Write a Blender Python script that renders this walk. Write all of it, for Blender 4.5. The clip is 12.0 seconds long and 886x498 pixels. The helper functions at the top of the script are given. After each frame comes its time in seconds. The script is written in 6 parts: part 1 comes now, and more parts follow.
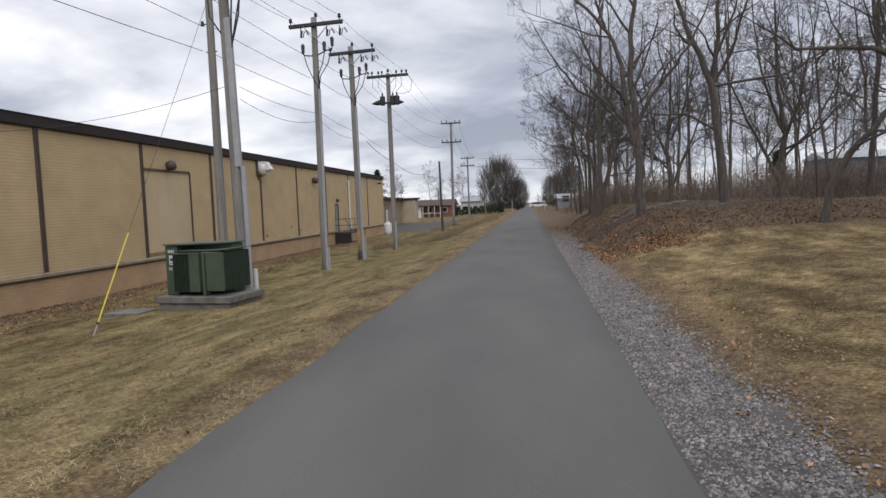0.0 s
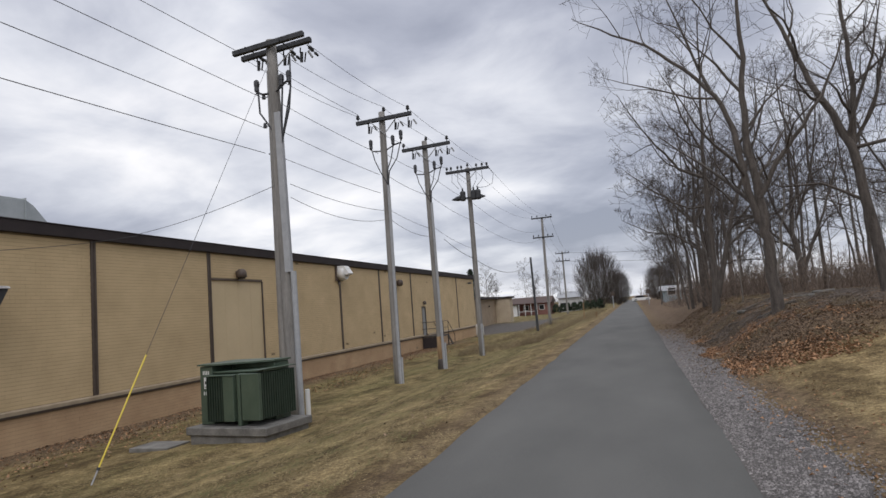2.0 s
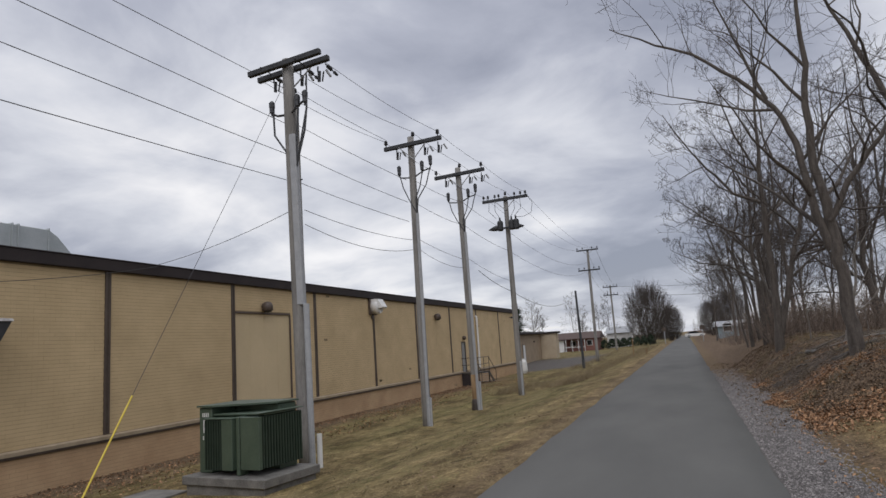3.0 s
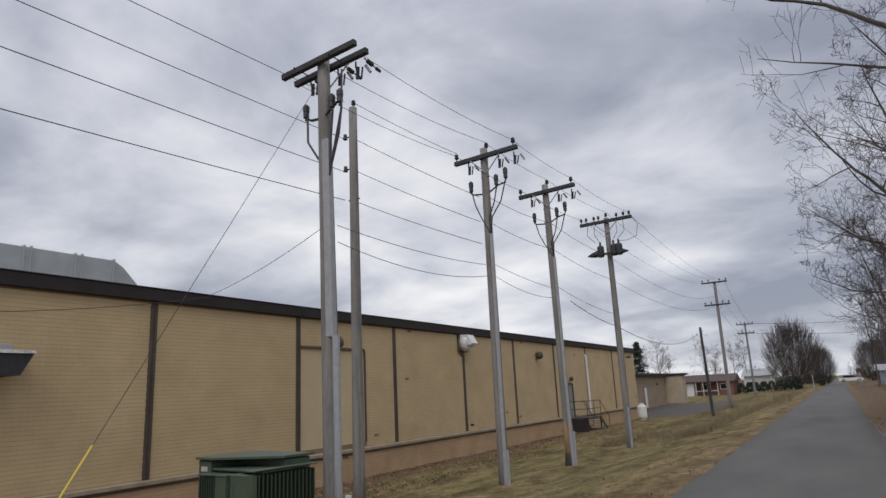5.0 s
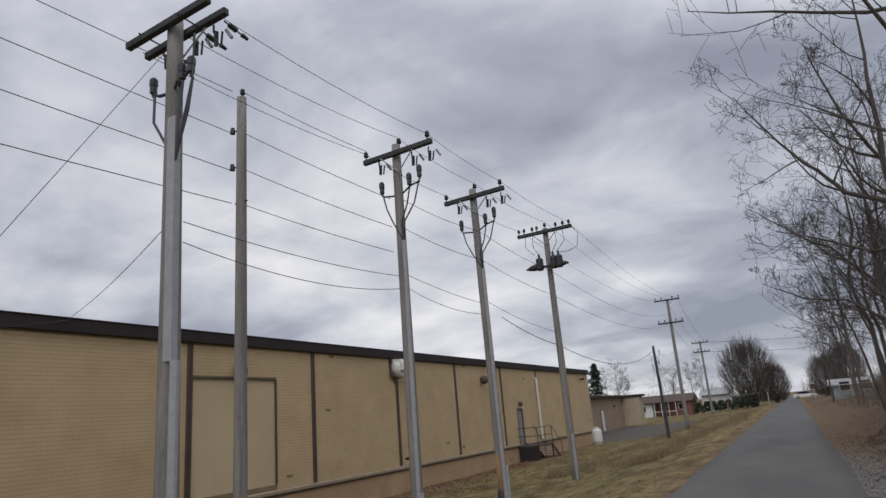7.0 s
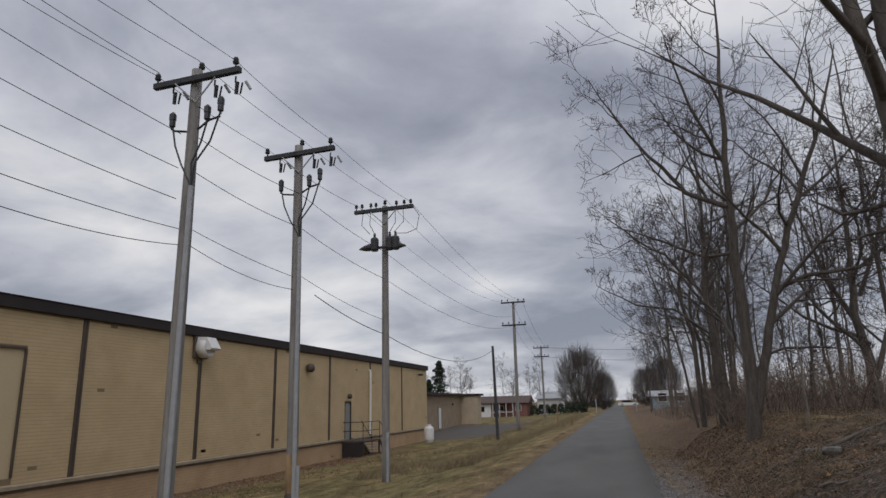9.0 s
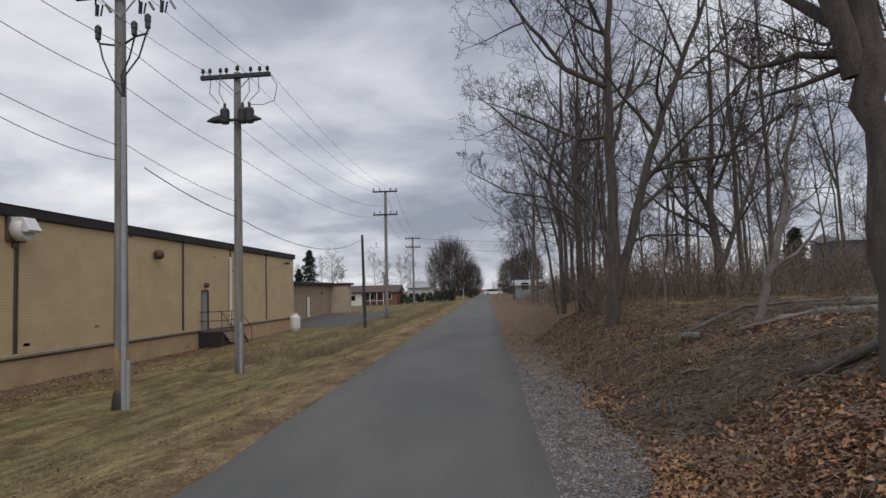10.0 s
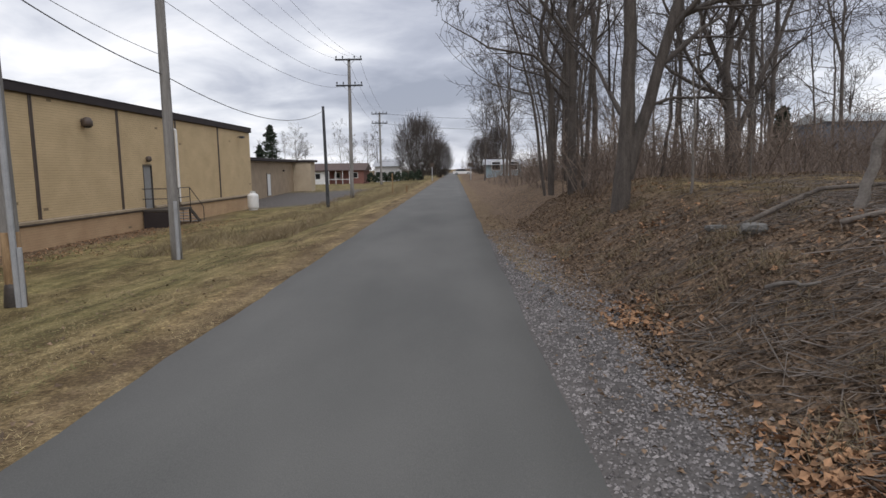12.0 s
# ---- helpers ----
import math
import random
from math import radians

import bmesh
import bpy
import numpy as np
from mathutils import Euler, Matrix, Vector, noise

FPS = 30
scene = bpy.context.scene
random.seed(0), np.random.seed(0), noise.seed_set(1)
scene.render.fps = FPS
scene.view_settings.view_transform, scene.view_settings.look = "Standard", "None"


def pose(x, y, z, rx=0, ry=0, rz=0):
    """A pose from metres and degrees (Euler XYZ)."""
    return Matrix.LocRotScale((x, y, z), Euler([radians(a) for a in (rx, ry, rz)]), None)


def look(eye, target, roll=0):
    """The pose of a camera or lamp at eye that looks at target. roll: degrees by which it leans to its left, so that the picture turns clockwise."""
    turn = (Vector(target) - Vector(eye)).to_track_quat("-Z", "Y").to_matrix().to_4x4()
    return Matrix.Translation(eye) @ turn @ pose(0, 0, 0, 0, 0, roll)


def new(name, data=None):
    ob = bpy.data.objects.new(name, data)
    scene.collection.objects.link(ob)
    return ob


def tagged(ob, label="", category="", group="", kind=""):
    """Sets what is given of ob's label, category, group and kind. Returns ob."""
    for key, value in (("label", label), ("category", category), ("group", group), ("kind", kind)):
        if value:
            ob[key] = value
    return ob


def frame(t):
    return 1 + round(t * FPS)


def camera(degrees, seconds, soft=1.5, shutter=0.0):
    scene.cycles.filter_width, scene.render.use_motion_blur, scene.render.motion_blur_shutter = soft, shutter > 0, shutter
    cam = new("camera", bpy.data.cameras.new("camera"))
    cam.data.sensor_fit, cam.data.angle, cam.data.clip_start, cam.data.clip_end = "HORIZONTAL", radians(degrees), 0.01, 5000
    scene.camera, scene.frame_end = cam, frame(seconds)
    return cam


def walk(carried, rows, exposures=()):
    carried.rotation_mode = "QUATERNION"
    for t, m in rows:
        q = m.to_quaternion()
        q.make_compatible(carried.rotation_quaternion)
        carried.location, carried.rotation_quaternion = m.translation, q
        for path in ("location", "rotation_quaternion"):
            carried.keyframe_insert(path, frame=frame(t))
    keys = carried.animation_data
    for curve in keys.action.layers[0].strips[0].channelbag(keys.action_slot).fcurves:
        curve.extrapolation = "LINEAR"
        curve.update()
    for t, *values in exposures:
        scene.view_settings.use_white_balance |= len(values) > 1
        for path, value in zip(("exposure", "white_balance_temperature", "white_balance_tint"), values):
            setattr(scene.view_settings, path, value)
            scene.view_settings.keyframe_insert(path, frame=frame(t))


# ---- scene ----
cam = camera(69.7, 12.0)
PATH = [
    (0, (0.307, -1.513, 1.496), (0.032, 0.464, 1.36), -2.2),
    (0.5, (0.305, -0.941, 1.492), (0.005, 1.026, 1.293), -2.0),
    (1, (0.367, -0.001, 1.509), (0.064, 1.97, 1.358), -2.7),
    (1.5, (0.31, 0.788, 1.55), (-0.197, 2.723, 1.555), -0.8),
    (2, (0.345, 1.522, 1.586), (-0.21, 3.434, 1.776), -4.3),
    (2.5, (0.356, 2.31, 1.612), (-0.376, 4.156, 1.854), -2.6),
    (3, (0.405, 3.061, 1.612), (-0.277, 4.916, 1.918), -3.9),
    (3.2, (0.354, 3.433, 1.594), (-0.381, 5.27, 1.89), -2.9),
    (5, (0.494, 6.247, 1.623), (-0.507, 7.921, 2.068), -2.8),
    (5.5, (0.519, 6.998, 1.657), (-0.42, 8.688, 2.167), -4.5),
    (6, (0.441, 7.715, 1.607), (-0.555, 9.385, 2.078), -1.7),
    (6.5, (0.437, 8.417, 1.62), (-0.536, 10.089, 2.126), -3.8),
    (8.3, (0.536, 10.921, 1.663), (-0.094, 12.756, 2.146), -1.6),
    (8.5, (0.555, 11.231, 1.648), (-0.076, 13.068, 2.122), -0.7),
    (9, (0.609, 11.905, 1.627), (0.113, 13.783, 2.101), -1.5),
    (9.5, (0.621, 12.569, 1.613), (0.169, 14.483, 1.975), -0.6),
    (9.6, (0.606, 12.741, 1.608), (0.216, 14.689, 1.83), -0.5),
    (10, (0.651, 13.387, 1.58), (0.52, 15.379, 1.709), -1.6),
    (10.5, (0.591, 14.019, 1.585), (0.48, 16.014, 1.666), -0.3),
    (11, (0.569, 14.707, 1.522), (0.582, 16.698, 1.333), -1.3),
    (11.5, (0.556, 15.377, 1.512), (0.661, 17.366, 1.337), -1.3),
    (12, (0.458, 15.997, 1.493), (0.419, 17.981, 1.244), -0.9),
]
EXPOSURES = [(0.0, 0.0), (1.5, 0.05), (2.5, -0.27), (3.0, -0.27), (5.0, -0.3), (6.5, -0.35), (8.5, -0.56), (9.0, -0.56), (9.5, -0.52), (10.0, -0.36), (10.5, -0.17), (11.0, -0.05), (12.0, 0.0)]
walk(cam, [(t, look(eye, target, roll)) for t, eye, target, roll in PATH], EXPOSURES)

# ---- sky and sun: overcast ----
world = bpy.data.worlds.new("sky")
scene.world = world
world.use_nodes = True
SUN_EL, SUN_AZ = 48.0, 200.0


def build_sky():
    nt = world.node_tree
    nt.nodes.clear()
    N, Lk = nt.nodes.new, nt.links.new
    out, bg = N("ShaderNodeOutputWorld"), N("ShaderNodeBackground")
    co, sep = N("ShaderNodeTexCoord"), N("ShaderNodeSeparateXYZ")
    Lk(co.outputs["Generated"], sep.inputs[0])

    def mth(op, a, b=None, clamp=False):
        m = N("ShaderNodeMath")
        m.operation, m.use_clamp = op, clamp
        for k, v in enumerate((a, b)):
            if v is None:
                continue
            if isinstance(v, (int, float)):
                m.inputs[k].default_value = v
            else:
                Lk(v, m.inputs[k])
        return m.outputs[0]

    up = mth("MAXIMUM", sep.outputs[2], 0.0)
    inv = mth("DIVIDE", 1.0, mth("ADD", up, 0.24))
    vec = N("ShaderNodeCombineXYZ")
    Lk(mth("MULTIPLY", sep.outputs[0], inv), vec.inputs[0])
    Lk(mth("MULTIPLY", sep.outputs[1], inv), vec.inputs[1])

    def cloud(scale, detail, rough, off):
        mp, n = N("ShaderNodeMapping"), N("ShaderNodeTexNoise")
        mp.inputs["Location"].default_value = off
        mp.inputs["Scale"].default_value = (1.0, 1.1, 1.0)
        n.inputs["Scale"].default_value, n.inputs["Detail"].default_value = scale, detail
        n.inputs["Roughness"].default_value, n.inputs["Distortion"].default_value = rough, 0.25
        Lk(vec.outputs[0], mp.inputs[0]), Lk(mp.outputs[0], n.inputs["Vector"])
        return n.outputs[0]

    big, small = cloud(0.75, 3.0, 0.5, (3.1, 1.7, 0)), cloud(2.1, 7.0, 0.55, (8.2, 0.4, 0))
    dens = mth("ADD", mth("MULTIPLY", big, 0.62), mth("MULTIPLY", small, 0.38))
    ramp = N("ShaderNodeValToRGB")
    e = ramp.color_ramp.elements
    e[0].position, e[0].color = 0.38, (0.325, 0.345, 0.425, 1)
    e[1].position, e[1].color = 0.64, (1.06, 1.045, 1.06, 1)
    e.new(0.46).color = (0.485, 0.505, 0.59, 1)
    e.new(0.54).color = (0.74, 0.755, 0.82, 1)
    Lk(dens, ramp.inputs[0])
    # an overcast sky is brightest overhead, with a paler band of cloud low down
    low = mth("MULTIPLY", mth("POWER", mth("SUBTRACT", 1.0, up), 8.0), 0.16)
    grad = mth("ADD", mth("ADD", 1.02, low), mth("MULTIPLY", mth("MULTIPLY", up, up), 0.70))
    sky = N("ShaderNodeTexSky")
    sky.sky_type, sky.sun_disc = "NISHITA", False
    sky.sun_elevation, sky.sun_rotation = radians(SUN_EL), radians(SUN_AZ)
    mul, add = N("ShaderNodeMix"), N("ShaderNodeMix")
    mul.data_type = add.data_type = "RGBA"
    mul.blend_type, add.blend_type = "MULTIPLY", "MIX"
    mul.inputs[0].default_value, add.inputs[0].default_value = 1.0, 0.012
    comb = N("ShaderNodeCombineXYZ")
    for k in range(3):
        Lk(grad, comb.inputs[k])
    Lk(ramp.outputs[0], mul.inputs[6]), Lk(comb.outputs[0], mul.inputs[7])
    Lk(mul.outputs[2], add.inputs[6]), Lk(sky.outputs[0], add.inputs[7])
    Lk(add.outputs[2], bg.inputs[0])
    bg.inputs[1].default_value = 0.95
    Lk(bg.outputs[0], out.inputs[0])


build_sky()
sun_data = bpy.data.lights.new("sun", "SUN")
sun_data.energy, sun_data.angle, sun_data.color = 1.15, radians(35), (1.0, 0.955, 0.955)
sun = new("sun", sun_data)
sun.matrix_world = look((0, 0, 40), (0 - 10 * math.sin(radians(SUN_AZ)) * -1, 10 * math.cos(radians(SUN_AZ)) * -1, 40 - 11))


# ---- materials ----
def mat(name, c1, c2, rough=0.8, scale=4.0, fine=60.0, bump=0.2, metal=0.0, vary=0.0, stretch=(1, 1, 1), c3=None, dist=0.01):
    """Two colours mottled at a broad and a fine scale, with relief; vary: how much pieces differ."""
    m = bpy.data.materials.new(name)
    m.use_nodes = True
    nt = m.node_tree
    N, Lk = nt.nodes.new, nt.links.new
    b = nt.nodes["Principled BSDF"]
    co, mp = N("ShaderNodeNewGeometry"), N("ShaderNodeMapping")
    mp.inputs["Scale"].default_value = stretch
    Lk(co.outputs["Position"], mp.inputs[0])
    n1, n2 = N("ShaderNodeTexNoise"), N("ShaderNodeTexNoise")
    for n, s, d in ((n1, scale, 5.0), (n2, fine, 3.0)):
        n.inputs["Scale"].default_value, n.inputs["Detail"].default_value = s, d
        Lk(mp.outputs[0], n.inputs["Vector"])
    r = N("ShaderNodeValToRGB")
    e = r.color_ramp.elements
    e[0].position, e[0].color = 0.34, (*c1, 1)
    e[1].position, e[1].color = 0.66, (*c2, 1)
    if c3:
        e.new(0.76).color = (*c3, 1)
    mixf = N("ShaderNodeMath")
    mixf.operation = "MULTIPLY_ADD"
    mixf.inputs[1].default_value = 0.42
    half = N("ShaderNodeMath")
    half.operation = "MULTIPLY"
    half.inputs[1].default_value = 0.58
    Lk(n1.outputs[0], half.inputs[0]), Lk(n2.outputs[0], mixf.inputs[0]), Lk(half.outputs[0], mixf.inputs[2])
    Lk(mixf.outputs[0], r.inputs[0])
    col = r.outputs[0]
    if vary:
        oi, hsv, add = N("ShaderNodeObjectInfo"), N("ShaderNodeHueSaturation"), N("ShaderNodeMath")
        isl = N("ShaderNodeMath")
        isl.operation = "ADD"
        Lk(oi.outputs["Random"], isl.inputs[0]), Lk(co.outputs["Random Per Island"], isl.inputs[1])
        frac = N("ShaderNodeMath")
        frac.operation = "FRACT"
        Lk(isl.outputs[0], frac.inputs[0])
        add.operation = "MULTIPLY_ADD"
        add.inputs[1].default_value, add.inputs[2].default_value = vary, 1.0 - vary / 2
        Lk(frac.outputs[0], add.inputs[0]), Lk(add.outputs[0], hsv.inputs["Value"])
        Lk(col, hsv.inputs["Color"])
        col = hsv.outputs[0]
    Lk(col, b.inputs["Base Color"])
    b.inputs["Roughness"].default_value, b.inputs["Metallic"].default_value = rough, metal
    if bump:
        bp = N("ShaderNodeBump")
        bp.inputs["Strength"].default_value, bp.inputs["Distance"].default_value = bump, dist
        Lk(n2.outputs[0], bp.inputs["Height"]), Lk(bp.outputs[0], b.inputs["Normal"])
    return m


M_ASPHALT = mat("asphalt", (0.078, 0.078, 0.072), (0.132, 0.130, 0.119), 0.9, 0.7, 190, 0.5, dist=0.004, stretch=(1, 0.35, 1))
M_BRICK = mat("tan_brick", (0.48, 0.362, 0.205), (0.61, 0.466, 0.270), 0.85, 0.9, 45, 0.3, vary=0.05)
M_BASEBRICK = mat("base_brick", (0.42, 0.275, 0.155), (0.55, 0.385, 0.225), 0.88, 1.0, 40, 0.4, vary=0.07)
M_MORTAR = mat("mortar", (0.20, 0.15, 0.088), (0.27, 0.205, 0.12), 0.95, 2, 60, 0.3)
M_BROWN = mat("brown_metal", (0.062, 0.044, 0.034), (0.10, 0.075, 0.058), 0.55, 3, 30, 0.1)
M_FASCIA = mat("fascia_metal", (0.020, 0.015, 0.016), (0.036, 0.027, 0.026), 0.85, 1.5, 25, 0.05)
M_LEDGE = mat("ledge_stone", (0.26, 0.205, 0.135), (0.40, 0.325, 0.225), 0.85, 3, 40, 0.3)
M_PANEL = mat("infill_panel", (0.53, 0.425, 0.26), (0.62, 0.495, 0.31), 0.8, 0.8, 30, 0.1)
M_POLE = mat("weathered_pole", (0.15, 0.143, 0.132), (0.30, 0.286, 0.264), 0.9, 3, 26, 0.5, stretch=(3, 3, 0.25))
M_POLEBASE = mat("worn_pole_base", (0.16, 0.095, 0.045), (0.34, 0.23, 0.12), 0.9, 4, 30, 0.5, stretch=(3, 3, 0.4))
M_ARM = mat("crossarm_wood", (0.030, 0.032, 0.036), (0.070, 0.073, 0.077), 0.9, 4, 30, 0.3)
M_BLACK = mat("black_fitting", (0.02, 0.021, 0.023), (0.04, 0.041, 0.044), 0.5, 10, 60, 0.05)
M_INSUL = mat("grey_insulator", (0.022, 0.023, 0.026), (0.055, 0.057, 0.062), 0.35, 10, 60, 0.02)
M_WIRE = mat("wire", (0.03, 0.03, 0.033), (0.05, 0.05, 0.055), 0.6, 10, 60, 0.0)
M_CONDUIT = mat("grey_conduit", (0.30, 0.31, 0.32), (0.40, 0.41, 0.42), 0.6, 6, 40, 0.1)
M_GREEN = mat("green_paint", (0.050, 0.076, 0.051), (0.080, 0.110, 0.077), 0.45, 2.5, 40, 0.08)
M_DKGREEN = mat("fin_paint", (0.026, 0.042, 0.028), (0.042, 0.060, 0.042), 0.5, 4, 40, 0.08)
M_CONC = mat("concrete", (0.075, 0.072, 0.064), (0.23, 0.22, 0.20), 0.92, 3, 50, 0.4)
M_WHITE = mat("white_paint", (0.62, 0.62, 0.60), (0.76, 0.76, 0.74), 0.5, 4, 40, 0.05)
M_GALV = mat("galvanised", (0.36, 0.39, 0.39), (0.48, 0.51, 0.51), 0.45, 2.2, 30, 0.08, metal=0.35)
M_YELLOW = mat("yellow_plastic", (0.66, 0.50, 0.06), (0.78, 0.62, 0.10), 0.5, 6, 40, 0.05)
M_STEEL = mat("dark_steel", (0.05, 0.045, 0.04), (0.10, 0.085, 0.075), 0.6, 5, 40, 0.15, metal=0.4)
M_GREYDOOR = mat("grey_door", (0.22, 0.22, 0.215), (0.29, 0.29, 0.28), 0.55, 3, 40, 0.05)
M_GRAVEL = mat("gravel_stone", (0.11, 0.101, 0.096), (0.30, 0.280, 0.268), 0.92, 5, 80, 0.4, vary=1.1)
M_BARK = mat("bark", (0.058, 0.049, 0.042), (0.15, 0.129, 0.110), 0.95, 6, 45, 0.9, stretch=(2.5, 2.5, 0.5), dist=0.02)
M_TWIG = mat("twig_bark", (0.044, 0.037, 0.033), (0.105, 0.088, 0.077), 0.95, 5, 40, 0.3)
M_PALEBARK = mat("pale_bark", (0.12, 0.105, 0.09), (0.26, 0.235, 0.205), 0.95, 6, 45, 0.5)
M_NEEDLE = mat("needles", (0.020, 0.034, 0.020), (0.045, 0.062, 0.035), 0.9, 4, 40, 0.2, vary=0.5)
M_LEAF = mat("oak_leaves", (0.215, 0.115, 0.060), (0.44, 0.262, 0.142), 0.9, 2.6, 30, 0.2, vary=0.75)
M_LEAFDK = mat("old_leaves", (0.095, 0.063, 0.040), (0.27, 0.19, 0.122), 0.9, 1.1, 30, 0.2, vary=0.9)
M_BLADE = mat("dry_grass", (0.27, 0.205, 0.095), (0.47, 0.37, 0.19), 0.85, 0.9, 20, 0.0, vary=0.6)
M_BLADEGREEN = mat("green_grass", (0.115, 0.125, 0.040), (0.20, 0.19, 0.070), 0.85, 0.9, 20, 0.0, vary=0.6)
M_BRUSH = mat("brush_stems", (0.115, 0.088, 0.070), (0.235, 0.185, 0.148), 0.95, 1.5, 30, 0.0, vary=0.5)
M_WEED = mat("dead_weeds", (0.15, 0.115, 0.065), (0.27, 0.21, 0.125), 0.9, 0.8, 20, 0.0, vary=0.6)
M_ROOF = mat("shingle_brown", (0.075, 0.052, 0.045), (0.12, 0.085, 0.075), 0.95, 3, 30, 0.3)
M_REDBRICK = mat("red_brick", (0.17, 0.075, 0.06), (0.25, 0.12, 0.095), 0.9, 6, 30, 0.3)
# annex brick twice: shaded side and lit face, the light put into the colour
M_ANNEXSHADE = mat("annex_brick_shaded", (0.26, 0.195, 0.13), (0.36, 0.28, 0.19), 0.9, 1.5, 30, 0.2)
M_ANNEXLIT = mat("annex_brick_lit", (0.38, 0.31, 0.22), (0.47, 0.39, 0.28), 0.9, 1.5, 30, 0.2)
M_TEAL = mat("pale_teal_siding", (0.28, 0.38, 0.42), (0.36, 0.46, 0.50), 0.7, 3, 30, 0.1)
M_BLUE = mat("dull_blue_siding", (0.115, 0.14, 0.175), (0.155, 0.18, 0.215), 0.7, 2, 30, 0.1)
M_GLASS = mat("dark_glass", (0.012, 0.014, 0.016), (0.02, 0.022, 0.025), 0.08, 3, 30, 0.0)
M_TYRE = mat("rubber", (0.015, 0.015, 0.016), (0.03, 0.03, 0.03), 0.9, 6, 40, 0.1)
M_STICK = mat("dead_wood", (0.095, 0.080, 0.068), (0.27, 0.232, 0.196), 0.95, 3, 40, 0.4, vary=0.7)
M_DIRT = mat("gravel_fines", (0.05, 0.045, 0.041), (0.125, 0.114, 0.105), 0.95, 0.7, 40, 0.5)


def ground_material():
    """Dry grass, leaf litter and bare earth, blended by the mesh's own zones."""
    m = bpy.data.materials.new("ground")
    m.use_nodes = True
    nt = m.node_tree
    N, Lk = nt.nodes.new, nt.links.new
    b = nt.nodes["Principled BSDF"]
    geo, att, sep = N("ShaderNodeNewGeometry"), N("ShaderNodeAttribute"), N("ShaderNodeSeparateColor")
    att.attribute_name = "zone"
    Lk(att.outputs["Color"], sep.inputs[0])

    def noise_ramp(scale, detail, stops, rough=0.6, stretch=(1, 1, 1)):
        mp, n, r = N("ShaderNodeMapping"), N("ShaderNodeTexNoise"), N("ShaderNodeValToRGB")
        mp.inputs["Scale"].default_value = stretch
        n.inputs["Scale"].default_value, n.inputs["Detail"].default_value, n.inputs["Roughness"].default_value = scale, detail, rough
        Lk(geo.outputs["Position"], mp.inputs[0]), Lk(mp.outputs[0], n.inputs["Vector"]), Lk(n.outputs[0], r.inputs[0])
        e = r.color_ramp.elements
        e[0].position, e[0].color = stops[0][0], (*stops[0][1], 1)
        e[1].position, e[1].color = stops[-1][0], (*stops[-1][1], 1)
        for p, c in stops[1:-1]:
            e.new(p).color = (*c, 1)
        return r.outputs[0], n.outputs[0]

    def mixc(f, a, c, kind="MIX"):
        x = N("ShaderNodeMix")
        x.data_type, x.blend_type = "RGBA", kind
        if isinstance(f, float):
            x.inputs[0].default_value = f
        else:
            Lk(f, x.inputs[0])
        Lk(a, x.inputs[6]), Lk(c, x.inputs[7])
        return x.outputs[2]

    straw, _ = noise_ramp(3.2, 12, [(0.34, (0.07, 0.052, 0.026)), (0.46, (0.165, 0.12, 0.060)), (0.57, (0.255, 0.195, 0.100)), (0.70, (0.40, 0.32, 0.18))], 0.8, (1, 1.0, 1))
    green, gn = noise_ramp(4.0, 8, [(0.35, (0.060, 0.062, 0.022)), (0.52, (0.135, 0.128, 0.048)), (0.7, (0.24, 0.20, 0.085))], 0.7)
    litter, ln = noise_ramp(9.0, 9, [(0.36, (0.068, 0.050, 0.036)), (0.5, (0.155, 0.112, 0.076)), (0.60, (0.24, 0.17, 0.11)), (0.70, (0.34, 0.25, 0.165))], 0.75)
    crumb, _ = noise_ramp(34.0, 6, [(0.38, (0.40, 0.38, 0.36)), (0.52, (0.95, 0.93, 0.92)), (0.66, (1.65, 1.6, 1.55))], 0.7)
    litter = mixc(1.0, litter, crumb, "MULTIPLY")
    lot, _ = noise_ramp(6.0, 8, [(0.35, (0.06, 0.054, 0.05)), (0.65, (0.155, 0.142, 0.13))], 0.7)
    grit, _ = noise_ramp(26.0, 6, [(0.38, (0.42, 0.40, 0.37)), (0.50, (0.92, 0.91, 0.90)), (0.64, (1.7, 1.68, 1.62))], 0.72)
    streak, _ = noise_ramp(1.5, 7, [(0.36, (0.50, 0.46, 0.44)), (0.50, (0.95, 0.94, 0.92)), (0.64, (1.5, 1.5, 1.5))], 0.62, (1.0, 0.38, 1))
    straw, green = mixc(1.0, straw, streak, "MULTIPLY"), mixc(0.7, green, streak, "MULTIPLY")
    straw, green = mixc(0.85, straw, grit, "MULTIPLY"), mixc(0.8, green, grit, "MULTIPLY")
    c = mixc(sep.outputs[2], straw, green)
    c = mixc(sep.outputs[0], c, litter)
    c = mixc(sep.outputs[1], c, lot)
    Lk(c, b.inputs["Base Color"])
    b.inputs["Roughness"].default_value = 0.95
    b.inputs["Specular IOR Level"].default_value = 0.15
    bp = N("ShaderNodeBump")
    bp.inputs["Strength"].default_value, bp.inputs["Distance"].default_value = 0.8, 0.05
    Lk(ln, bp.inputs["Height"]), Lk(bp.outputs[0], b.inputs["Normal"])
    return m


M_GROUND = ground_material()


